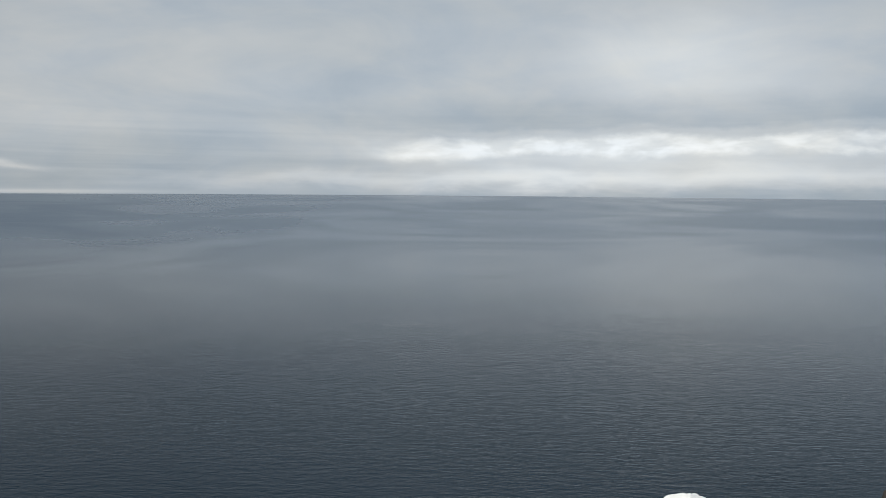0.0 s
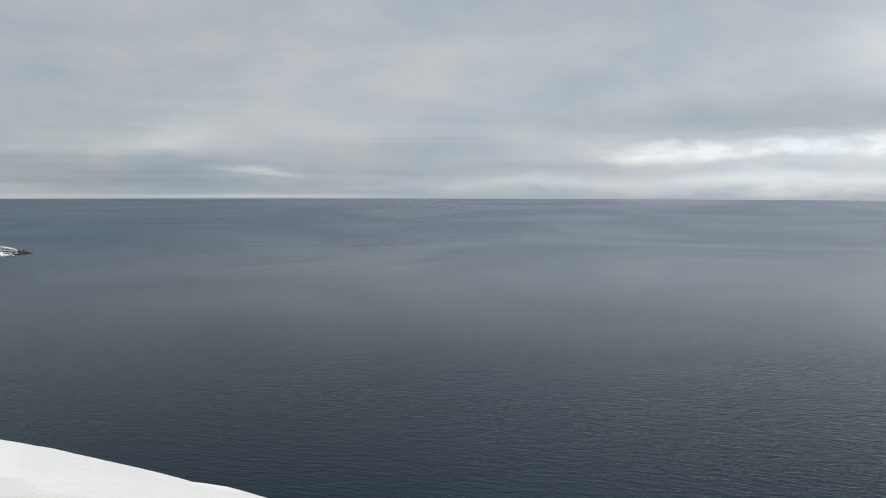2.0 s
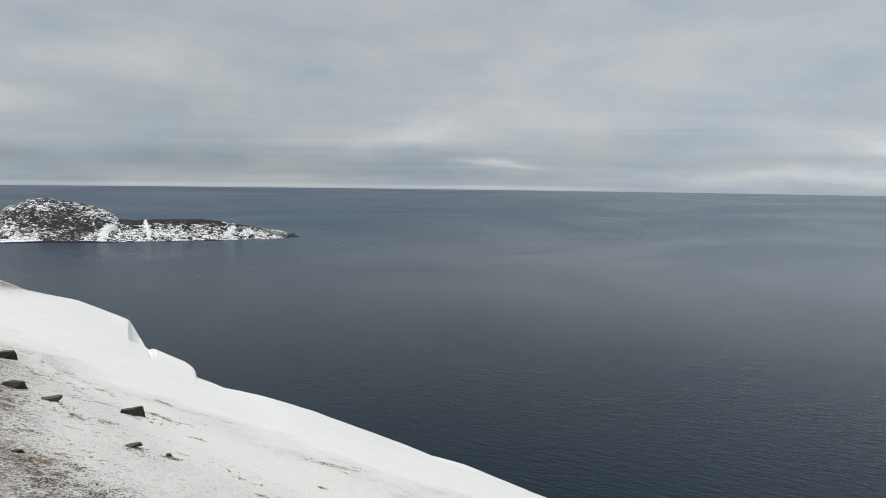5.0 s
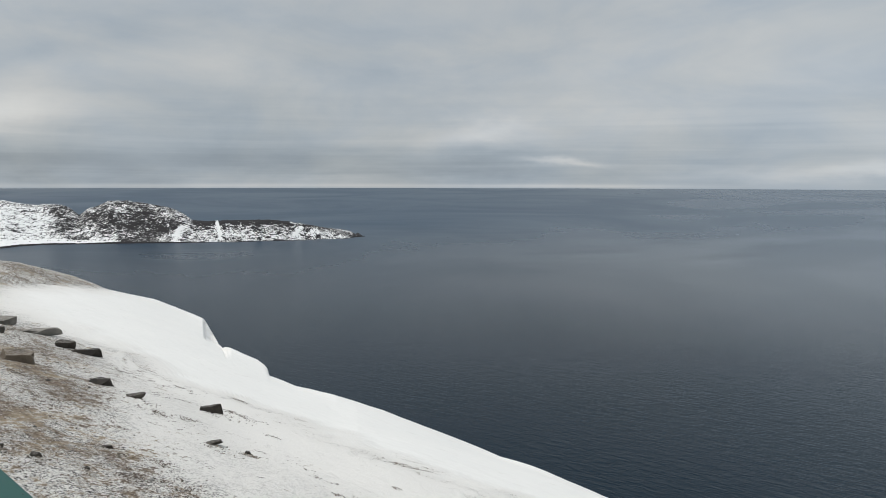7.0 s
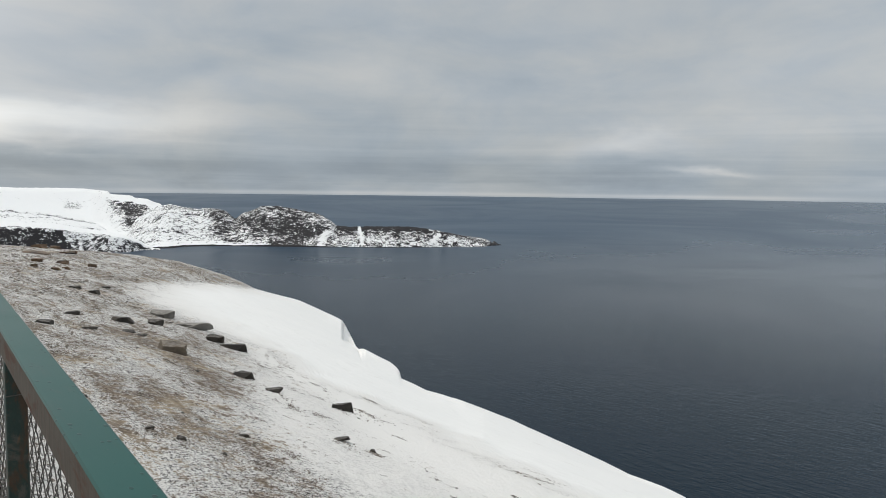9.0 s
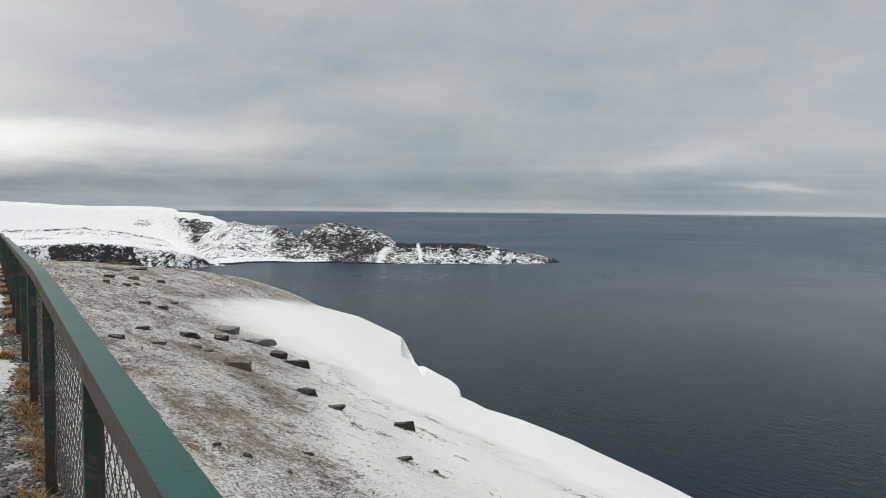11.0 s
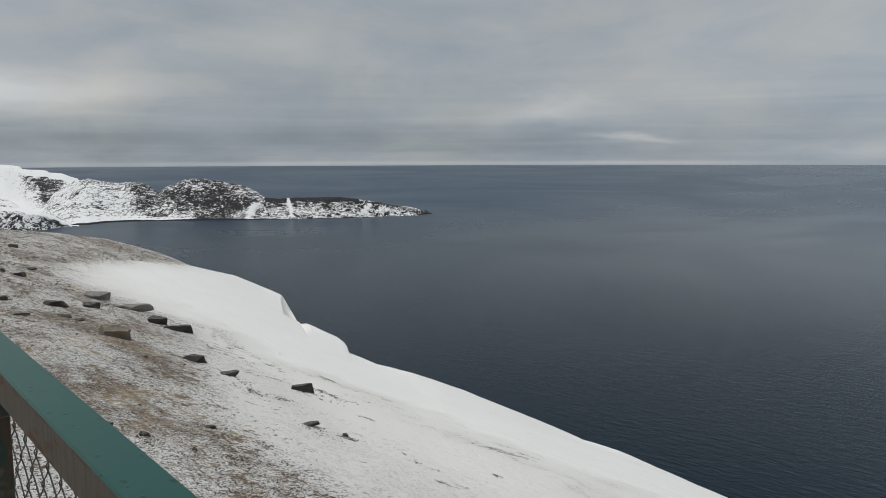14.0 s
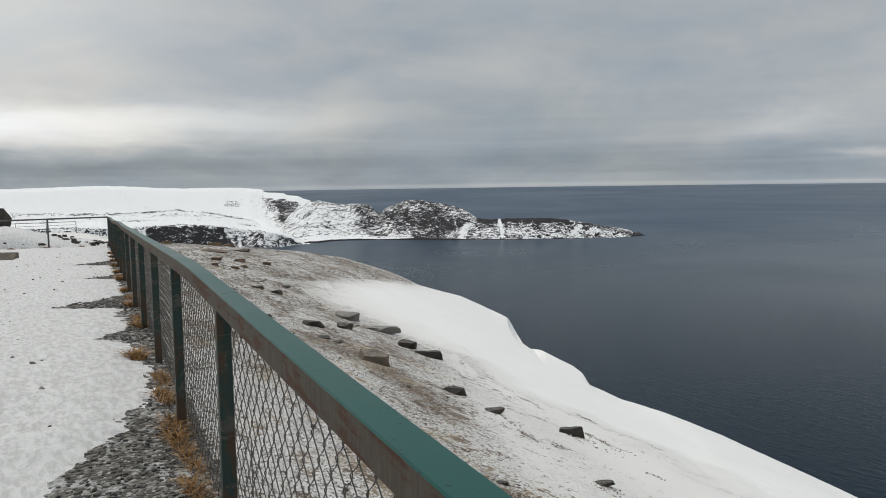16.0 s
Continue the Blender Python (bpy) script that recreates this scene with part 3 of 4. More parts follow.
# azimuth, distance and height of the brink
BRINK = [
    (-180, 60, 0.00), (-92, 40, 0.00), (-88, 22, -0.30), (-70, 9.0, -0.60), (-45, 7.2, -0.83), (-36, 7.0, -0.93), (-31, 6.8, -0.89), (-27, 6.9, -1.13), (-23, 7.0, -1.29),
    (-20.9, 7.0, -1.20), (-19.2, 6.8, -1.08), (-17.5, 7.05, -1.23), (-15, 7.2, -1.58), (-10, 7.6, -1.93), (0, 8.0, -2.28), (10, 8.6, -2.58), (20, 9.6, -2.93), (27.2, 11.0, -3.08),
    (30, 11.8, -3.20), (32.5, 12.8, -3.38), (35, 14.1, -3.71), (38, 14.8, -3.65), (41.6, 14.9, -3.32), (44, 15.0, -3.09), (47.5, 14.9, -2.73), (50.5, 15.7, -2.72), (52.0, 16.9, -2.83), (52.42, 17.2, -2.85),
    (52.5, 17.9, -2.88), (52.65, 18.1, -2.84), (53.2, 18.8, -2.85), (54.1, 19.1, -2.77), (55.1, 19.8, -2.74), (55.3, 20.6, -2.88), (55.45, 22.0, -3.18), (55.6, 24.2, -3.66), (55.75, 26.3, -4.10), (56.0, 27.0, -3.98),
    (56.3, 27.8, -3.86), (56.65, 28.1, -3.58), (56.85, 28.3, -3.44), (58, 29.4, -3.33), (60.1, 30.1, -2.92), (63.1, 28.5, -2.25),
    (65.2, 30.4, -1.95), (68.5, 31.6, -1.48), (71.8, 30.9, -1.10), (74.9, 29.9, -0.84), (78.8, 30.1, -0.64), (81.9, 31.6, -0.60), (83.5, 35, -0.71), (86, 95, -3.60), (96, 100, -3.60),
    (110, 60, -0.80), (180, 60, 0.00)]


def brink_at(az):
    """Distance of the brink, and how far it lies above the plain slope."""
    R, zb = interp(az, BRINK), interp(az, BRINK, 2)
    return R, zb - base_z(-math.sin(radians(az)) * R, math.cos(radians(az)) * R)


SOFT = []
for i in range(-180, 181, 2):
    near = [brink_at(min(180, max(-180, i + j))) for j in (-8, -6, -4, -2, 0, 2, 4, 6, 8)]
    SOFT.append((i, sum(q[0] for q in near) / 9, sum(q[1] for q in near) / 9))


def ground_z(x, y, rough=True):
    az = math.degrees(math.atan2(-x, y))
    r = math.hypot(x, y)
    R, up = brink_at(az)
    Rs, ups = interp(az, SOFT), interp(az, SOFT, 2)
    v = min(r / R, 1.0)
    z = base_z(x, y) + ups * min(r / Rs, 1.3) ** 2.5 + (up - ups * min(R / Rs, 1.3) ** 2.5) * v ** 22
    if 55.4 < az < 56.86:
        z -= 0.42 * ((az - 55.4) / 1.46) ** 0.7 * max(0.0, min(1.0, (v - 0.76) / 0.10)) * max(0.0, min(1.0, (0.999 - v) / 0.013))
    if rough:
        z += (0.030 * fbm(x * 0.9, y * 0.9) + 0.014 * fbm(x * 4, y * 4, 2.0)) * (1 - 0.7 * v)
    return z


def sector(az0, az1, n_az, vs, height, lip=()):
    """A polar sheet out to the brink, with a lip of (outward, down) steps beyond it."""
    verts, faces = [], []
    m = len(vs) + len(lip)
    for i in range(n_az + 1):
        az = az0 + (az1 - az0) * i / n_az
        a = radians(az)
        R = interp(az, BRINK) + (0.05 * fbm(az * 0.9, 3.0) + 0.03 * fbm(az * 3.1, 7.0)) * min(1.0, abs(az) / 5)
        Rs = min(interp(az, SOFT), R / 0.7)
        for v in vs:
            r = Rs * v if v < 0.6 else 0.6 * Rs + (v - 0.6) / 0.4 * (R - 0.6 * Rs)
            x, y = -math.sin(a) * r, math.cos(a) * r
            verts.append((x, y, height(x, y, min(1.0, r / R), az)))
        ez = verts[-1][2]
        for out, down in lip:
            q = R + out + (0.0 if down < 2 else 0.05 * down * fbm(az * 0.35, down * 0.06))
            verts.append((-math.sin(a) * q, math.cos(a) * q, max(ez - down, SEA - 3)))
    for i in range(n_az):
        for j in range(m - 1):
            p = i * m + j
            faces.append((p, p + m, p + m + 1, p + 1))
    return verts, faces


# drifted snow between the turf and the brink
INNER = [(-40, 40.0), (-28.5, 16.5), (-25.5, 12.9), (-22.9, 10.2), (-21.1, 8.3), (-19.5, 6.9), (-17.4, 6.05), (-16.0, 5.75), (-14.6, 5.65), (-12.8, 5.75), (-11.2, 5.6), (-9.9, 5.0), (-8.9, 4.75), (-8.2, 4.7), (-7.2, 4.35),
         (-5.9, 3.75), (-5.0, 3.5), (-4.5, 3.4), (-2.5, 3.3), (0, 3.2), (3, 3.4), (6, 4.0)]


def drift_thickness(x, y):
    edge = interp(x, INNER)
    d = (y - edge) * (0.75 if x > -9 else 0.9)
    wav = 0.55 * fbm(x * 0.45, y * 0.45, 11.0) + 0.40 * fbm(x * 1.7, y * 1.7, 12.0)
    near = max(0.0, min(1.0, (x + 10.0) / 2.0))
    d += wav * (0.75 + 0.35 * near) - 1.0 * near
    return max(-0.12, min(0.30, 0.16 * d)) if d < 0 else 0.32 * (1 - math.exp(-d * 0.8))


def drift_height(x, y, v, az):
    t = drift_thickness(x, y)
    return ground_z(x, y, False) + (0.05 if t > 0 else 1.1) * t + 0.02 * fbm(x * 0.5, y * 0.5, 5.0) * (1 - v)


def under_drift(x, y, v, az):
    if -44 < az < 75 and v > 0.15:
        t = drift_thickness(x, y)
        if t > 0:
            return ground_z(x, y, False) - t - 0.03 * min(1.0, t / 0.06)
        bare_ = min(1.0, -t / 0.06)
        return ground_z(x, y) * bare_ + ground_z(x, y, False) * (1 - bare_)
    return ground_z(x, y)


def snowiness(x, y):
    """How much thin snow lies on the turf; thick beside the drift, thin by the far stones."""
    if x < -33:
        return 0.6
    d = interp(x, INNER) - y
    near = max(0.0, min(1.0, (x + 10.0) / 2.0))
    u = max(0.0, min(1.0, (1.15 - d) / 0.7))
    s_near = 0.56 * u * u * (3 - 2 * u) + 0.35 * max(0.0, min(1.0, -0.1 - d))
    s_far = 0.38 * max(0.0, 1 - max(d, 0) / 0.9) ** 1.7 + 0.75 * max(0.0, min(1.0, 0.1 - d))
    s = s_near * near + s_far * (1 - near)
    s += 0.20 * max(0.0, 1 - max(0.0, y - rail_y(x)) / 1.3) * max(0.0, min(1.0, (x + 11) / 3))
    return s + 0.02 + 0.04 * (1 - near)


def drift_cover(x, y):
    """Thin and patchy at the drift's inner edge, whole within a metre."""
    return max(0.1, min(1.6, (0.36 if x < -10 else 0.53) + 3.6 * drift_thickness(x, y)))


VS = [0.004] + [0.012 * 1.052 ** i - 0.004 for i in range(1, 88)]
VS = [v for v in VS if v < 0.25] + [0.25 + 0.0125 * i for i in range(60)] + [0.99, 1.0]
CLIFF = [(0.05, 0.25), (0.0, 0.9), (-0.3, 3.0), (1.0, 9.0), (4, 25), (12, 60), (30, 110), (55, 170), (90, 230)]
verts, faces = sector(-180, 180, 900, VS, under_drift, CLIFF)
ground = tagged(mesh_object("ground", verts, faces, M_TUNDRA, True), "frosted stony clifftop ground with thin snow and brown turf", "ground", kind="structure")
mask = ground.data.attributes.new("snow", "FLOAT", "POINT")
mask.data.foreach_set("value", [snowiness(q[0], q[1]) for q in verts])

VD = [0.14 + 0.86 * i / 120 for i in range(121)]
LIP = [(0.10, 0.05), (0.17, 0.16), (0.18, 0.34), (0.10, 0.60), (-0.05, 1.0), (-0.25, 1.5), (-0.1, 2.4), (0.3, 4.0), (0.5, 7.0)]
verts, faces = sector(-44, 75.0, 1190, VD, drift_height, LIP)
drift = tagged(mesh_object("snow_drift", verts, faces, M_SNOW, True), "smooth white snow cornice hanging over the cliff edge", "snow drift", kind="structure")
mask = drift.data.attributes.new("snow", "FLOAT", "POINT")
mask.data.foreach_set("value", [drift_cover(q[0], q[1]) for q in verts])


# trodden snow on the path, gravel left bare beside the railing
BARE = [(-23.2, -0.05), (-22.4, 0.30), (-21.6, 1.15), (-20.9, 0.05), (-17.9, 0.0), (-17.45, 0.66), (-16.9, 0.02), (-13.8, -0.03), (-13.2, 0.45), (-12.75, 0.92), (-12.1, 0.10), (-10.4, 0.02),
        (-9.75, 0.35), (-9.2, 0.08), (-8.5, 0.02), (-7.5, 0.0), (-6.8, 0.09), (-6.3, 0.23), (-6.0, 0.42), (-5.6, 0.58), (-5.2, 0.68), (-4.5, 0.60), (-4.1, 0.52), (-3.0, 0.55), (1.0, 0.9)]


def bare_width(x):
    """How far the gravel lies bare from the foot of the railing."""
    return interp(x, BARE)


def strip(x0, x1, nx, d0, d1, nd, height):
    verts, faces = [], []
    for i in range(nx + 1):
        x = x0 + (x1 - x0) * i / nx
        for j in range(nd + 1):
            d = d0 + (d1 - d0) * (j / nd) ** 1.8
            y = rail_y(x) - 0.05 - d
            verts.append((x, y, height(x, y, d)))
    for i in range(nx):
        for j in range(nd):
            p = i * (nd + 1) + j
            faces.append((p, p + 1, p + nd + 2, p + nd + 1))
    return verts, faces


def path_height(x, y, d):
    w = bare_width(x) + 0.05 * fbm(x * 2.2, y * 2.2, 21.0) + 0.08 * fbm(x * 7, y * 7, 22.0) + 0.04 * fbm(x * 22, y * 22, 24.0)
    return ground_z(x, y) + max(-0.06, min(0.045, (d - w) * 0.10)) + 0.010 * fbm(x * 3, y * 3, 23.0)


verts, faces = strip(6.0, -33.4, 900, 0.02, 14.0, 150, path_height)
tagged(mesh_object("path", verts, faces, M_PATH, True), "trodden white snow covering the clifftop path", "path", kind="structure")
verts, faces = strip(6.0, -33.4, 300, -0.10, 3.4, 26, lambda x, y, d: ground_z(x, y) + 0.012)
tagged(mesh_object("gravel", verts, faces, M_GRAVEL, True), "bare grey gravel along the foot of the railing", "gravel", kind="structure")

# ---------------------------------------------------------------- the railing
POST_X = [3.60, 1.65, -0.34, -2.325, -4.375, -6.27, -8.13] + [-8.13 - 2.027 * i for i in range(1, 13)]
RAIL_END = POST_X[-1]


def rail_top(x):
    return 1.085 + 0.0288 * min(x + 5.5, 0.0) + 0.02 * math.sin(max(-x - 16, 0) * 0.55) * (1 if x < -16 else 0)


def build_railing():
    """Square steel handrail on posts with chain-link netting."""
    top = empty("railing", pose(POST_X[3], rail_y(POST_X[3]) - 0.05, 0))
    back = top.matrix_world.inverted()
    tagged(top, "green painted steel railing with rusty posts and chain-link netting", "railing")

    def local(ob, m):
        ob.parent = top
        ob.matrix_basis = back @ m
        return ob

    # handrail lengths, butted at the posts
    joints = [4.3, -0.15, -4.30, -8.4, -14.5, -20.6, -26.7, RAIL_END - 0.06]
    for xa, xb in zip(joints, joints[1:]):
        bm = bmesh.new()
        n = 8
        ring = []
        w, h, c = 0.078, 0.072, 0.0035
        shape = [(0, -h), (0, -c), (-c, 0), (-w + c, 0), (-w, -c), (-w, -h)]
        for i in range(n + 1):
            x = xa - 0.003 + (xb + 0.003 - xa) * i / n
            ring.append([bm.verts.new((x, rail_y(x) + dy, rail_top(x) + dz_)) for dy, dz_ in shape])
        for i in range(n):
            for j in range(len(shape)):
                jj = (j + 1) % len(shape)
                bm.faces.new((ring[i][j], ring[i + 1][j], ring[i + 1][jj], ring[i][jj]))
        bm.faces.new(ring[0][::-1])
        bm.faces.new(ring[-1])
        bmesh.ops.recalc_face_normals(bm, faces=bm.faces[:])
        ob = part("handrail", bm, M_RAIL, top, "green square handrail wet with droplets, brown worn side")
        ob.matrix_basis = back

    yaw = math.degrees(math.atan(-0.1021))
    bm = box_bm(-0.025, 0.025, -0.0325, 0.0225, -0.25, 1.018, 0.004)
    post = part("post", bm, M_POST, top)
    wrap = []
    for zz in (0.52, 0.92):
        bm = bmesh.new()
        pts = [(-0.026, -0.0335), (0.026, -0.0335), (0.026, 0.040), (-0.026, 0.040)]
        for (ax, ay), (bx, by) in zip(pts, pts[1:] + pts[:1]):
            tube(bm, (ax, ay, zz), (bx, by, zz + 0.004), 0.0016, 4)
        wrap.append(part("tie_wire", bm, M_WIRE, post))
    first = True
    for x in POST_X:
        m = pose(x, rail_y(x) - 0.0475, rail_top(x) - 1.088, 0, 0, yaw)
        if first:
            post.matrix_basis = back @ m
            first = False
        else:
            ob = new("post", post.data)
            local(ob, m)
            for wr in wrap:
                o2 = new("tie_wire", wr.data)
                o2.parent = ob
    # netting
    mesh_me = netting_mesh(2.03, 1.0, 0.107, 0.112, 0.0018, 4, True)
    far_me = netting_mesh(2.03, 1.0, 0.107, 0.112, 0.0018, 3, False)
    for i, (xa, xb) in enumerate(zip(POST_X, POST_X[1:])):
        s = (xa - xb) / 2.03
        rise = math.degrees(math.atan2(rail_top(xa) - rail_top(xb), xa - xb))
        m = pose(xa, rail_y(xa) - 0.004, rail_top(xa) - 1.078, 0, 0, yaw) @ pose(0, 0, 0, 0, -rise, 0)
        ob = new("chain_link_netting", (mesh_me if i < 8 else far_me))
        local(ob, m @ Matrix.Diagonal((s, 1, 1, 1)))
    # tension wires and one loose end
    for h_, sag in ((0.035, 0.0), (0.50, 0.004), (0.97, 0.0)):
        bm = bmesh.new()
        for xa, xb in zip(POST_X, POST_X[1:]):
            tube(bm, (xa, rail_y(xa) + 0.0, rail_top(xa) - 1.085 + h_), (xb, rail_y(xb) + 0.0, rail_top(xb) - 1.085 + h_), 0.0016, 4)
        ob = part("tension_wire", bm, M_WIRE, top)
        ob.matrix_basis = back
    bm = bmesh.new()
    prev = None
    for i in range(15):
        t = i / 14
        q = (-3.95 + 0.32 * t + 0.05 * math.sin(t * 5), rail_y(-3.9) - 0.03 - 0.05 * math.sin(t * 3.1), 0.62 - 0.60 * t)
        if prev:
            tube(bm, prev, q, 0.0018, 4)
        prev = q
    ob = part("loose_wire", bm, M_WIRE, top)
    ob.matrix_basis = back
    return top


def tube(bm, a, b, r, sides):
    a, b = Vector(a), Vector(b)
    q = (b - a).to_track_quat("Z", "Y")
    lo, hi = [], []
    for s in range(sides):
        off = q @ Vector((math.cos(2 * math.pi * s / sides) * r, math.sin(2 * math.pi * s / sides) * r, 0))
        lo.append(bm.verts.new(a + off))
        hi.append(bm.verts.new(b + off))
    for s in range(sides):
        t = (s + 1) % sides
        bm.faces.new((lo[s], lo[t], hi[t], hi[s]))


def netting_mesh(length, height, wide, tall, r, sides, bends):
    """Zigzag wires hooked into one another; x runs from 0 to -length, z up."""
    verts, faces = [], []
    n_w = int(round(length / (wide / 2)))
    step = length / n_w
    n_h = int(height / (tall / 2))
    rnd = random.Random(5)
    for wv in range(n_w):
        x0 = -step * wv
        path = []
        for i in range(n_h + 1):
            side = (i + wv) % 2
            x = x0 - (step + 0.003 if side else -0.003) + rnd.uniform(-0.0015, 0.0015)
            z = 0.012 + i * tall / 2 + rnd.uniform(-0.002, 0.002)
            y = 0.0032 if side else -0.0032
            if bends:
                inward = 0.0075 if side else -0.0075
                path += [(x + inward, y, z - 0.013), (x + inward * 0.25, y * 0.6, z - 0.006), (x, 0.0, z), (x + inward * 0.25, -y * 0.6, z + 0.006), (x + inward, -y, z + 0.013)]
            else:
                path.append((x, 0.0, z))
        start = len(verts)
        for q in path:
            for k_ in range(sides):
                a = 2 * math.pi * k_ / sides
                verts.append((q[0] + math.cos(a) * r, q[1] + math.sin(a) * r, q[2]))
        for i in range(len(path) - 1):
            for k_ in range(sides):
                t = (k_ + 1) % sides
                p = start + i * sides
                faces.append((p + k_, p + t, p + sides + t, p + sides + k_))
    me = bpy.data.meshes.new("chain_link_netting")
    me.from_pydata(verts, [], faces)
    me.materials.append(M_WIRE)
    me.update()
    return me


build_railing()


def build_far_fence(name, x, ya, yb, z, posts, height, mid, label):
    top = empty(name, pose(x, ya, z))
    tagged(top, label, "fence")
    bm = bmesh.new()
    tube(bm, (0, 0, height), (-0.4, yb - ya, height - 0.05), 0.028, 8)
    part("top_rail", bm, M_THIN, top)
    for h_ in mid:
        bm = bmesh.new()
        tube(bm, (0, 0, h_), (-0.4, yb - ya, h_ - 0.05), 0.018 if len(mid) < 3 else 0.012, 6)
        part("lower_rail", bm, M_THIN, top)
    for i in range(posts):
        y = (yb - ya) * i / (posts - 1)
        bm = bmesh.new()
        tube(bm, (-0.4 * i / (posts - 1), y, -0.4), (-0.4 * i / (posts - 1), y, height - 0.01), 0.03, 8)
        part("post", bm, M_THIN, top)
    return top


build_far_fence("far_fence", RAIL_END - 0.1, rail_y(RAIL_END) - 0.05, -8.6, rail_top(RAIL_END) - 1.06, 7, 1.05, (), "thin grey steel fence across the end of the path")


# ---------------------------------------------------------------- stones
def stone_bm(sx, sy, sz, seed, flat=0.3):
    """A broken slab: a cut and roughened block."""
    rnd = random.Random(seed)
    bm = bmesh.new()
    bmesh.ops.create_cube(bm, size=1.0)
    bmesh.ops.subdivide_edges(bm, edges=bm.edges[:], cuts=4, use_grid_fill=True)
    shear = rnd.uniform(-0.25, 0.25)
    for v in bm.verts:
        c = v.co.copy()
        n = c.normalized() * 0.5
        v.co = c.lerp(n, 0.22)
        v.co.x += shear * v.co.z
        f = 1 + 0.20 * fbm(c.x * 1.6 + seed, c.y * 1.6, c.z * 1.6) + 0.13 * fbm(c.x * 5 + seed, c.y * 5, c.z * 5)
        v.co *= f
    for _ in range(5):
        d = Vector((rnd.uniform(-1, 1), rnd.uniform(-1, 1), rnd.uniform(-0.2, 0.30))).normalized()
        bmesh.ops.bisect_plane(bm, geom=bm.verts[:] + bm.edges[:] + bm.faces[:], plane_co=d * rnd.uniform(0.34, 0.46), plane_no=d, clear_outer=True)
        bmesh.ops.holes_fill(bm, edges=bm.edges[:], sides=0)
    for v in bm.verts:
        v.co = (v.co.x * sx, v.co.y * sy, v.co.z * sz)
    bmesh.ops.recalc_face_normals(bm, faces=bm.faces[:])
    return bm


def stone(x, y, sx, sy, sz, yaw, mat, label, seed, sunk=0.25, tilt=0.0, group="stones on the turf", name="stone", lift=0.0):
    bm = stone_bm(sx, sy, sz, seed)
    me = bpy.data.meshes.new(name)
    bm.to_mesh(me)
    bm.free()
    me.materials.append(mat)
    ob = new(name, me)
    z = ground_z(x, y, True) + lift
    ob.matrix_world = pose(x, y, z + sz * (0.5 - sunk), tilt, tilt * 0.4, yaw)
    return tagged(ob, label, "stone", group)


DARK, TAN, GREY = "dark brown slate stone lying on frosted turf", "pale tan wedge of slate on frosted turf", "grey slate slab half sunk in the snow edge"
STONES = [
    # x, y, width, depth, height, yaw, look
    (-7.24, 4.76, 0.25, 0.14, 0.19, 48, 0), (-8.38, 4.07, 0.24, 0.13, 0.17, 50, 0), (-9.47, 3.61, 0.35, 0.19, 0.24, 42, 1), (-11.90, 3.77, 0.33, 0.18, 0.16, 55, 0),
    (-12.11, 4.38, 0.27, 0.15, 0.15, 60, 0), (-10.55, 2.93, 0.22, 0.12, 0.07, 62, 0), (-10.72, 2.44, 0.21, 0.12, 0.09, 66, 0), (-12.07, 3.13, 0.19, 0.10, 0.10, 70, 0),
    (-16.26, 4.29, 0.22, 0.12, 0.12, 60, 0), (-15.73, 4.51, 0.24, 0.13, 0.15, 40, 0), (-13.43, 4.94, 0.46, 0.28, 0.20, 55, 2), (-12.47, 5.14, 0.60, 0.30, 0.16, 50, 2),
    (-11.25, 4.97, 0.28, 0.15, 0.22, 35, 0), (-10.73, 5.10, 0.37, 0.21, 0.21, 40, 3), (-22.29, 6.36, 0.24, 0.13, 0.18, 70, 0), (-22.30, 5.60, 0.34, 0.19, 0.20, 60, 0),
    (-20.21, 4.90, 0.22, 0.12, 0.14, 70, 0), (-20.77, 5.30, 0.22, 0.12, 0.15, 50, 0), (-22.35, 5.00, 0.30, 0.17, 0.18, 65, 3), (-20.71, 4.53, 0.19, 0.10, 0.13, 60, 0),
    (-25.25, 5.60, 0.76, 0.42, 0.13, 75, 3), (-28.34, 6.37, 0.47, 0.26, 0.25, 70, 1), (-28.76, 6.99, 0.35, 0.19, 0.23, 60, 1), (-26.38, 6.72, 0.60, 0.33, 0.11, 72, 3),
    (-7.59, 4.03, 0.20, 0.11, 0.07, 60, 0), (-5.51, 3.57, 0.18, 0.10, 0.04, 66, 0), (-5.19, 3.71, 0.06, 0.03, 0.06, 20, 0), (-5.09, 1.99, 0.07, 0.04, 0.05, 50, 0),
    (-5.31, 1.86, 0.06, 0.03, 0.05, 80, 0), (-6.39, 1.73, 0.05, 0.03, 0.05, 10, 0), (-29.76, 5.03, 0.31, 0.17, 0.26, 60, 1), (-17.03, 5.11, 0.18, 0.10, 0.09, 66, 0),
    (-5.31, 2.57, 0.09, 0.05, 0.04, 70, 0), (-4.76, 2.17, 0.04, 0.02, 0.04, 0, 0), (-5.11, 1.43, 0.04, 0.02, 0.04, 30, 0), (-10.74, 3.50, 0.19, 0.10, 0.05, 60, 0),
    # the last entry, at x 3.74, stands in for a small dry bush
    (-10.51, 3.59, 0.17, 0.09, 0.05, 70, 0), (3.74, 5.85, 0.24, 0.2, 0.24, 10, 0),
]
KINDS = [(M_ROCK, DARK), (M_ROCK_TAN, TAN), (M_ROCK_GREY, GREY), (M_ROCK, "brown weathered slate with frost on top"), (M_ROCK_RUST, "rust-brown weathered slate on frosted turf")]
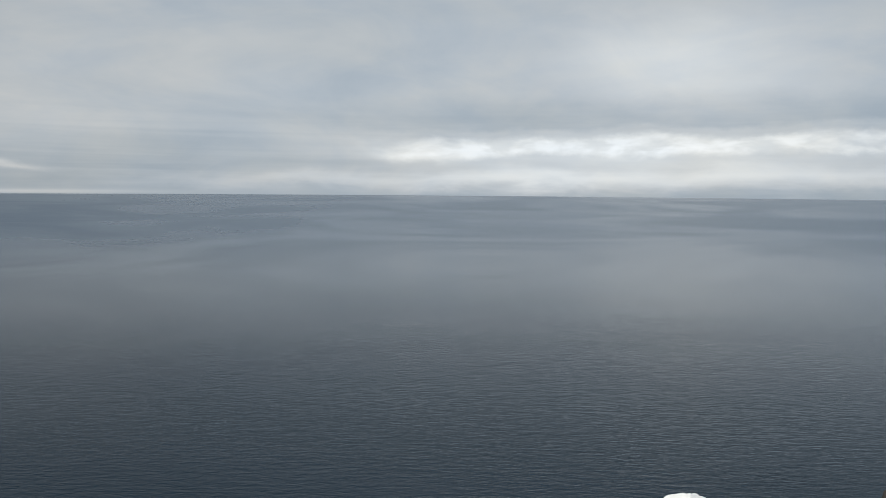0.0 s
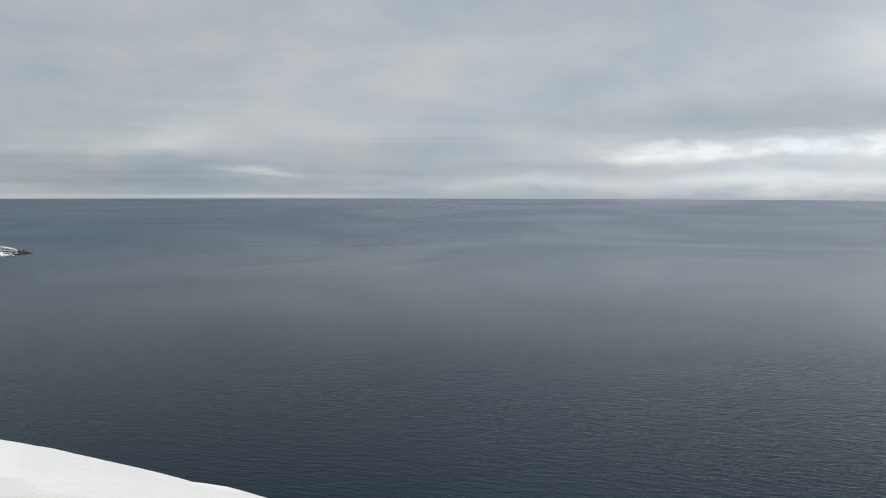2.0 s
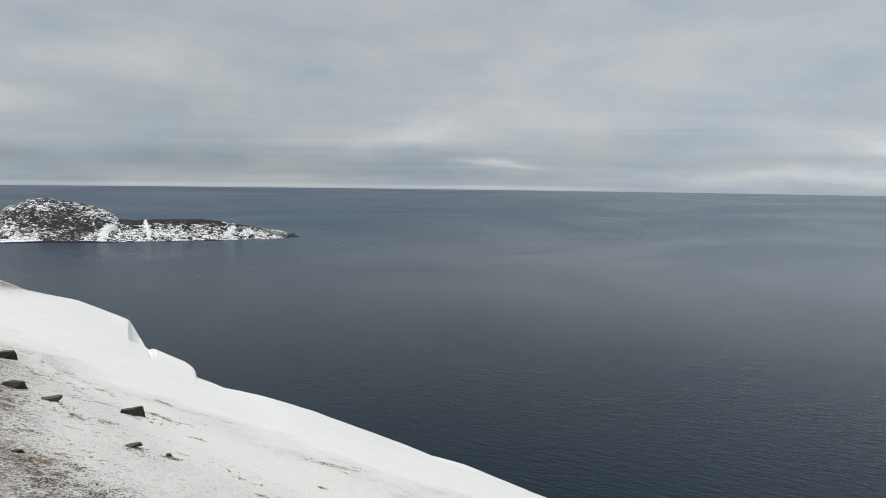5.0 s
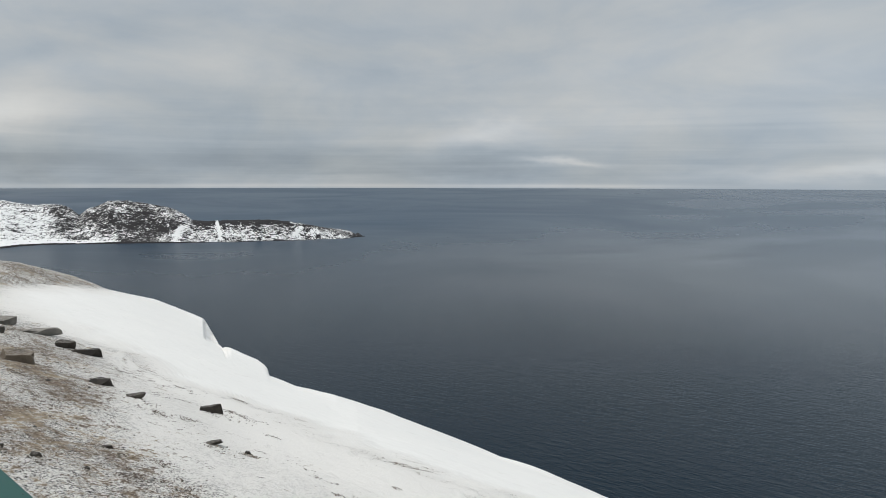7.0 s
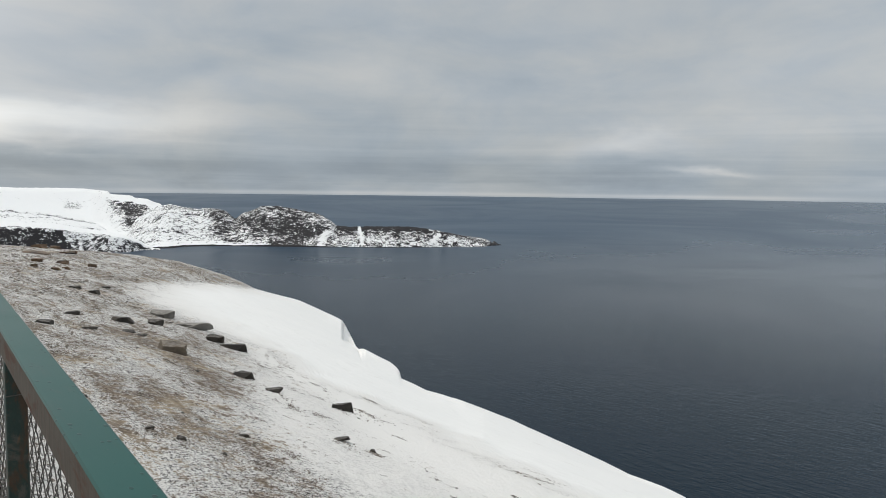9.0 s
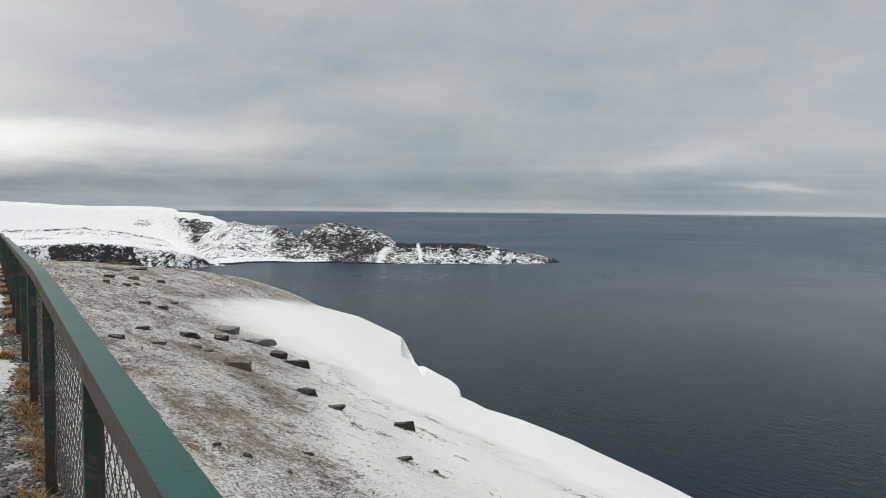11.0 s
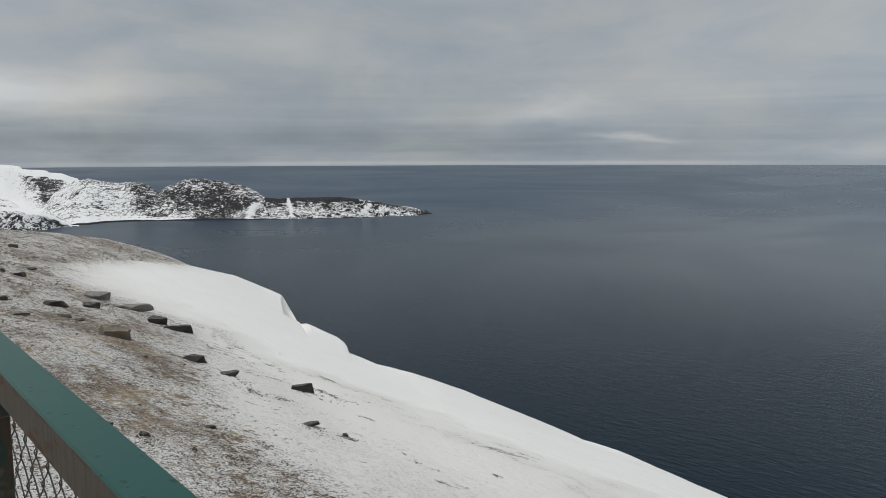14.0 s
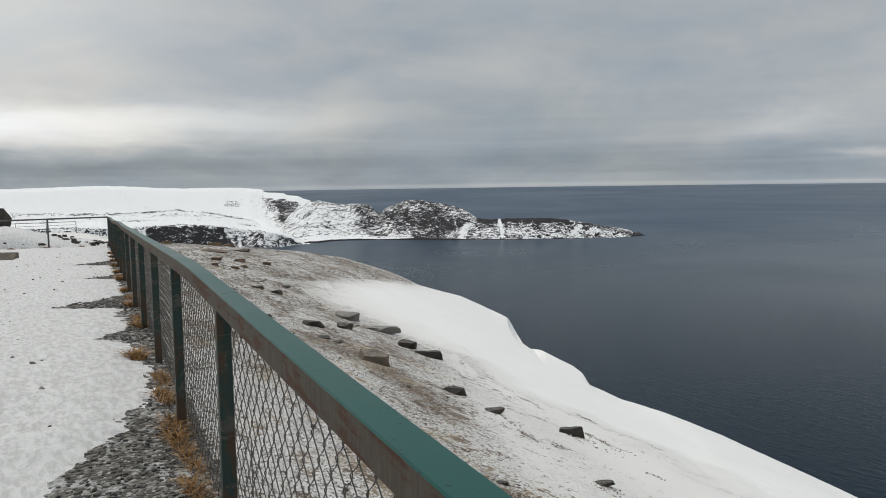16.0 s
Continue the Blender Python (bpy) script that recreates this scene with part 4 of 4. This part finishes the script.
for i, (x, y, sx, sy, sz, yaw, look_) in enumerate(STONES):
    mat, label = KINDS[4 if x < -19.0 else look_]
    stone(x, y, sx * (1.2 if look_ == 1 else 1.0), sy * 1.2, sz * (0.64 if look_ == 1 else 0.74), yaw, mat, label, 11 + i * 7, 0.40, (i * 37 % 25) - 12)
stone(-25.6, -0.16, 1.4, 0.9, 0.40, 70, M_ROCK_TAN, "low brown boulder sunk in the trodden snow", 301, 0.42, 0, "", "boulder")
stone(-39.5, -0.80, 2.4, 1.9, 1.25, 80, M_ROCK, "large dark boulder on the snow bank", 312, 0.2, 0, "", "boulder", 0.55)


# snow bank behind the far fence
def build_bank():
    nx, ny = 60, 130
    verts, faces = [], []
    for i in range(nx + 1):
        for j in range(ny + 1):
            y = 4.1 - 17.0 * j / ny
            x = RAIL_END - 0.15 - 8.0 * i / nx + 0.25 * fbm(y * 0.6, 2.0)
            u = i / nx
            ends = min(1.0, (4.2 - y) / 4.0)
            top = (1.0 + 0.12 * fbm(y * 0.4, 9.0)) * ends * (1 - math.exp(-u * 9)) * (1 - 0.35 * u)
            verts.append((x, y, ground_z(x, y, False) + top - 0.03 + 0.05 * fbm(x * 1.1, y * 1.1, 3.0) * min(1, u * 8)))
    for i in range(nx):
        for j in range(ny):
            p = i * (ny + 1) + j
            faces.append((p, p + ny + 1, p + ny + 2, p + 1))
    return tagged(mesh_object("snow_bank", verts, faces, M_PATH, True), "low bank of snow with stones showing through behind the fence", "snow bank", kind="structure")


build_bank()
rnd = random.Random(77)
for i in range(48):
    y = 4.0 - 2.3 * rnd.random() ** 1.4 if i < 42 else rnd.uniform(-4, 1.5)
    x = RAIL_END - rnd.uniform(0.25, 2.4 if i < 42 else 0.6)
    u = (RAIL_END - x) / 8.0
    lift = 0.86 * min(1.0, (4.2 - y) / 4.0) * (1 - math.exp(-u * 9))
    s = 0.07 + 0.22 * rnd.random() ** 1.8
    stone(x, y, s * 1.3, s * 0.8, s * 0.45, rnd.uniform(0, 180), M_ROCK, "dark stone showing through the snow bank", 400 + i, 0.5, 0, "stones in the snow bank", "stone", lift)

build_far_fence("distant_fence", -92.0, 7.2, -24.0, ground_z(-92, 0, False), 12, 1.05, (0.72, 0.4), "thin distant fence at the next clifftop lookout")


# ---------------------------------------------------------------- loose gravel, pebbles and grass
def pebble_shape():
    bm = bmesh.new()
    bmesh.ops.create_icosphere(bm, subdivisions=1, radius=0.5)
    vs = np.array([v.co[:] for v in bm.verts])
    fs = np.array([[v.index for v in f.verts] for f in bm.faces])
    bm.free()
    return vs, fs


def scatter(name, places, mat, label, category):
    vs, fs = pebble_shape()
    rng = np.random.default_rng(3)
    all_v, all_f = [], []
    for n, (x, y, z, s) in enumerate(places):
        a = rng.uniform(0, 6.283)
        c, d = math.cos(a), math.sin(a)
        q = vs * (1 + rng.uniform(-0.28, 0.28, (len(vs), 1))) * np.array([s * rng.uniform(0.9, 1.5), s * rng.uniform(0.7, 1.0), s * rng.uniform(0.35, 0.7)])
        q = np.stack([q[:, 0] * c - q[:, 1] * d, q[:, 0] * d + q[:, 1] * c, q[:, 2] + q[:, 0] * rng.uniform(-0.3, 0.3)], 1)
        all_v.append(q + np.array([x, y, z + s * 0.12]))
        all_f.append(fs + n * len(vs))
    ob = mesh_object(name, np.concatenate(all_v).tolist(), np.concatenate(all_f).tolist(), mat)
    return tagged(ob, label, category, kind="stuff")


places = []
while len(places) < 13000:
    x = 1.0 - 25.0 * rnd.random() ** 2.0
    d = rnd.uniform(-0.12, 1.9)
    w = bare_width(x)
    if d > w + 0.12 or (d > w - 0.1 and rnd.random() < 0.6):
        continue
    y = rail_y(x) - 0.05 - d
    places.append((x, y, ground_z(x, y) + 0.012, rnd.uniform(0.010, 0.034) * (1.0 if x > -9 else 1.4)))
scatter("gravel_stones", places, M_PEBBLE, "loose grey gravel chips at the foot of the railing", "gravel")

places = []
while len(places) < 900:
    x = 1.5 - 27.0 * rnd.random() ** 1.3
    y = rail_y(x) + 0.1 + rnd.random() ** 1.2 * 5.2
    if y > interp(x, INNER) - 0.6:
        continue
    if fbm(x * 0.5, y * 0.9, 31.0) < rnd.uniform(-0.5, 0.35):
        continue
    places.append((x, y, ground_z(x, y), 0.006 + 0.042 * rnd.random() ** 7 + (0.008 if x < -9 else 0)))
scatter("turf_stones", places, M_PEBBLE, "small dark stones scattered over the frosted turf", "stones")

places = []
while len(places) < 22000:
    x = 1.5 - 20.0 * rnd.random() ** 1.2
    y = rail_y(x) + 0.05 + rnd.random() ** 1.1 * 5.0
    if y > interp(x, INNER) - 0.4 - 0.6 * rnd.random() or fbm(x * 1.1, y * 1.6, 31.0) + 0.5 * fbm(x * 5, y * 5, 33.0) < rnd.uniform(-0.25, 0.45) + 0.25 * max(0, snowiness(x, y)):
        continue
    places.append((x, y, ground_z(x, y) - 0.002, 0.005 + 0.014 * rnd.random() ** 2.5 + (0.005 if x < -8 else 0)))
for sx_, sy_, w_, d_, h_, a_, look_ in STONES:
    # dead turf in the lee of each stone
    for _ in range(70):
        q = rnd.random() ** 1.4
        x = sx_ + w_ * (0.2 + 2.6 * q) + rnd.gauss(0, 0.25) * w_
        y = sy_ - w_ * 0.35 * q + rnd.gauss(0, 0.30) * w_
        if x > -20:
            places.append((x, y, ground_z(x, y), 0.006 + 0.018 * rnd.random() ** 2))
n_near = len(places)
while len(places) < n_near + 24000:
    x = -8.0 - 22.0 * rnd.random()
    y = rail_y(x) + 0.1 + rnd.random() * 12.0
    if y > interp(x, INNER) - 0.5 or math.hypot(x, y) > 0.97 * interp(math.degrees(math.atan2(-x, y)), BRINK) or fbm(x * 0.9, y * 1.2, 31.0) < rnd.uniform(-0.5, 0.4):
        continue
    places.append((x, y, ground_z(x, y) - 0.01, 0.014 + (0.030 if x > -14 else 0.055) * rnd.random() ** 2.5))
scatter("turf_clumps", places, M_TURF, "crumbs of brown turf and soil showing through thin snow", "turf")

# dark mats of heather standing out of the thin snow: x, y, length, width
MATS = [(-6.74, 3.79, 0.45, 0.16), (-6.45, 3.95, 0.40, 0.14), (-7.40, 5.12, 0.34, 0.12), (-7.05, 5.06, 0.45, 0.15), (-5.43, 3.52, 0.26, 0.08), (-5.17, 3.67, 0.18, 0.07), (-5.29, 2.58, 0.34, 0.16),
        (-4.94, 2.70, 0.30, 0.14), (-4.26, 2.46, 0.50, 0.22), (-4.65, 2.35, 0.40, 0.20), (-7.05, 2.91, 0.45, 0.18), (-9.90, 4.75, 0.45, 0.16), (-9.50, 4.95, 0.55, 0.18), (-9.10, 5.18, 0.50, 0.15),
        (-8.75, 5.36, 0.45, 0.10), (-8.05, 4.60, 0.35, 0.13), (-7.80, 4.72, 0.25, 0.10), (-8.55, 6.05, 0.30, 0.10), (-6.10, 3.05, 0.30, 0.13), (-4.75, 3.95, 0.16, 0.06), (-4.35, 3.80, 0.22, 0.06),
        (-5.75, 2.25, 0.32, 0.15), (-3.95, 2.05, 0.40, 0.18), (-6.60, 2.30, 0.36, 0.14), (-8.60, 3.30, 0.40, 0.15), (-3.90, 3.55, 0.14, 0.05), (-4.10, 4.30, 0.20, 0.05), (-6.00, 4.60, 0.16, 0.06)]
places = []
for mx, my, long_, wide_ in MATS:
    for _ in range(int(750 * long_ * wide_ / 0.07) + 40):
        q, w_ = rnd.gauss(0, 0.36) * long_, rnd.gauss(0, 0.42) * wide_
        if fbm((mx + q) * 7.0, (my + w_) * 7.0, 41.0) < rnd.uniform(-0.5, 0.25):
            continue
        x, y = mx + q + 0.15 * w_, my - 0.14 * q + w_
        z = max(ground_z(x, y), drift_height(x, y, 0.5, 0.0))
        places.append((x, y, z - 0.002, 0.004 + 0.011 * rnd.random() ** 2))
scatter("heather_mats", places, M_TWIG, "dark brown heather mats poking through thin snow", "heather")

places = []
while len(places) < 260:
    x = -1.0 - 26 * rnd.random()
    d = 0.5 + 6 * rnd.random()
    y = rail_y(x) - 0.05 - d
    if d > bare_width(x) + 0.2:
        places.append((x, y, path_height(x, y, d), rnd.uniform(0.012, 0.05)))
scatter("path_stones", places, M_PEBBLE, "a few loose stones on the trodden snow", "stones")


def blades(name, spots, mat):
    verts, faces = [], []
    for x, y, z, h, lean in spots:
        a = rnd.uniform(0, 6.283)
        w = h * 0.06
        ux, uy = math.cos(a), math.sin(a)
        bx, by = lean * h * math.cos(a + 1.57), lean * h * math.sin(a + 1.57)
        n = len(verts)
        verts += [(x - ux * w, y - uy * w, z), (x + ux * w, y + uy * w, z), (x + bx * 0.5 + ux * w * 0.7, y + by * 0.5 + uy * w * 0.7, z + h * 0.65),
                  (x + bx * 0.5 - ux * w * 0.7, y + by * 0.5 - uy * w * 0.7, z + h * 0.65), (x + bx * 1.3, y + by * 1.3, z + h * 0.85)]
        faces += [(n, n + 1, n + 2, n + 3), (n + 3, n + 2, n + 4)]
    return mesh_object(name, verts, faces, mat)


TUFTS = [(-8.45, 0.16, 0.13, 110), (-6.15, 0.06, 0.10, 120), (-5.85, 0.05, 0.08, 90), (-5.5, 0.02, 0.07, 90), (-5.1, 0.05, 0.08, 100), (-4.7, 0.02, 0.07, 80), (-6.9, 0.06, 0.10, 90), (-7.5, 0.03, 0.09, 80),
         (-4.2, 0.07, 0.09, 110), (-3.7, 0.04, 0.07, 80), (-3.2, 0.03, 0.07, 80), (-2.6, 0.04, 0.07, 70), (-10.3, 0.05, 0.12, 90), (-10.9, 0.03, 0.10, 80), (-12.4, 0.05, 0.13, 90), (-13.2, 0.04, 0.10, 80), (-14.4, 0.05, 0.13, 90),
         (-16.4, 0.06, 0.14, 90), (-17.3, 0.05, 0.12, 80), (-18.5, 0.06, 0.14, 90), (-20.5, 0.06, 0.15, 90), (-22.5, 0.06, 0.15, 90), (-24.6, 0.06, 0.15, 90), (-26.6, 0.06, 0.15, 90)]
TUFTS += [(RAIL_END - 0.05, 0.2 + 0.38 * i, 0.07 + 0.05 * (i % 3), 40) for i in range(11)]
for x, d, h, n in TUFTS:
    cy = rail_y(x) - 0.05 - d
    spots = []
    for _ in range(n * 3):
        qx, qy = x + max(-1.6, min(1.6, rnd.gauss(0, 1))) * (h * 0.75 if h > 0.12 else 0.13), cy + max(-1.6, min(1.6, rnd.gauss(0, 1))) * h * 0.32
        spots.append((qx, qy, ground_z(qx, qy) + 0.004, h * rnd.uniform(0.20, 0.75), rnd.uniform(0.6, 2.0)))
    tagged(blades("grass_tuft", spots, M_GRASS), "tuft of dry orange-brown grass at the foot of the railing", "grass", "grass along the railing")
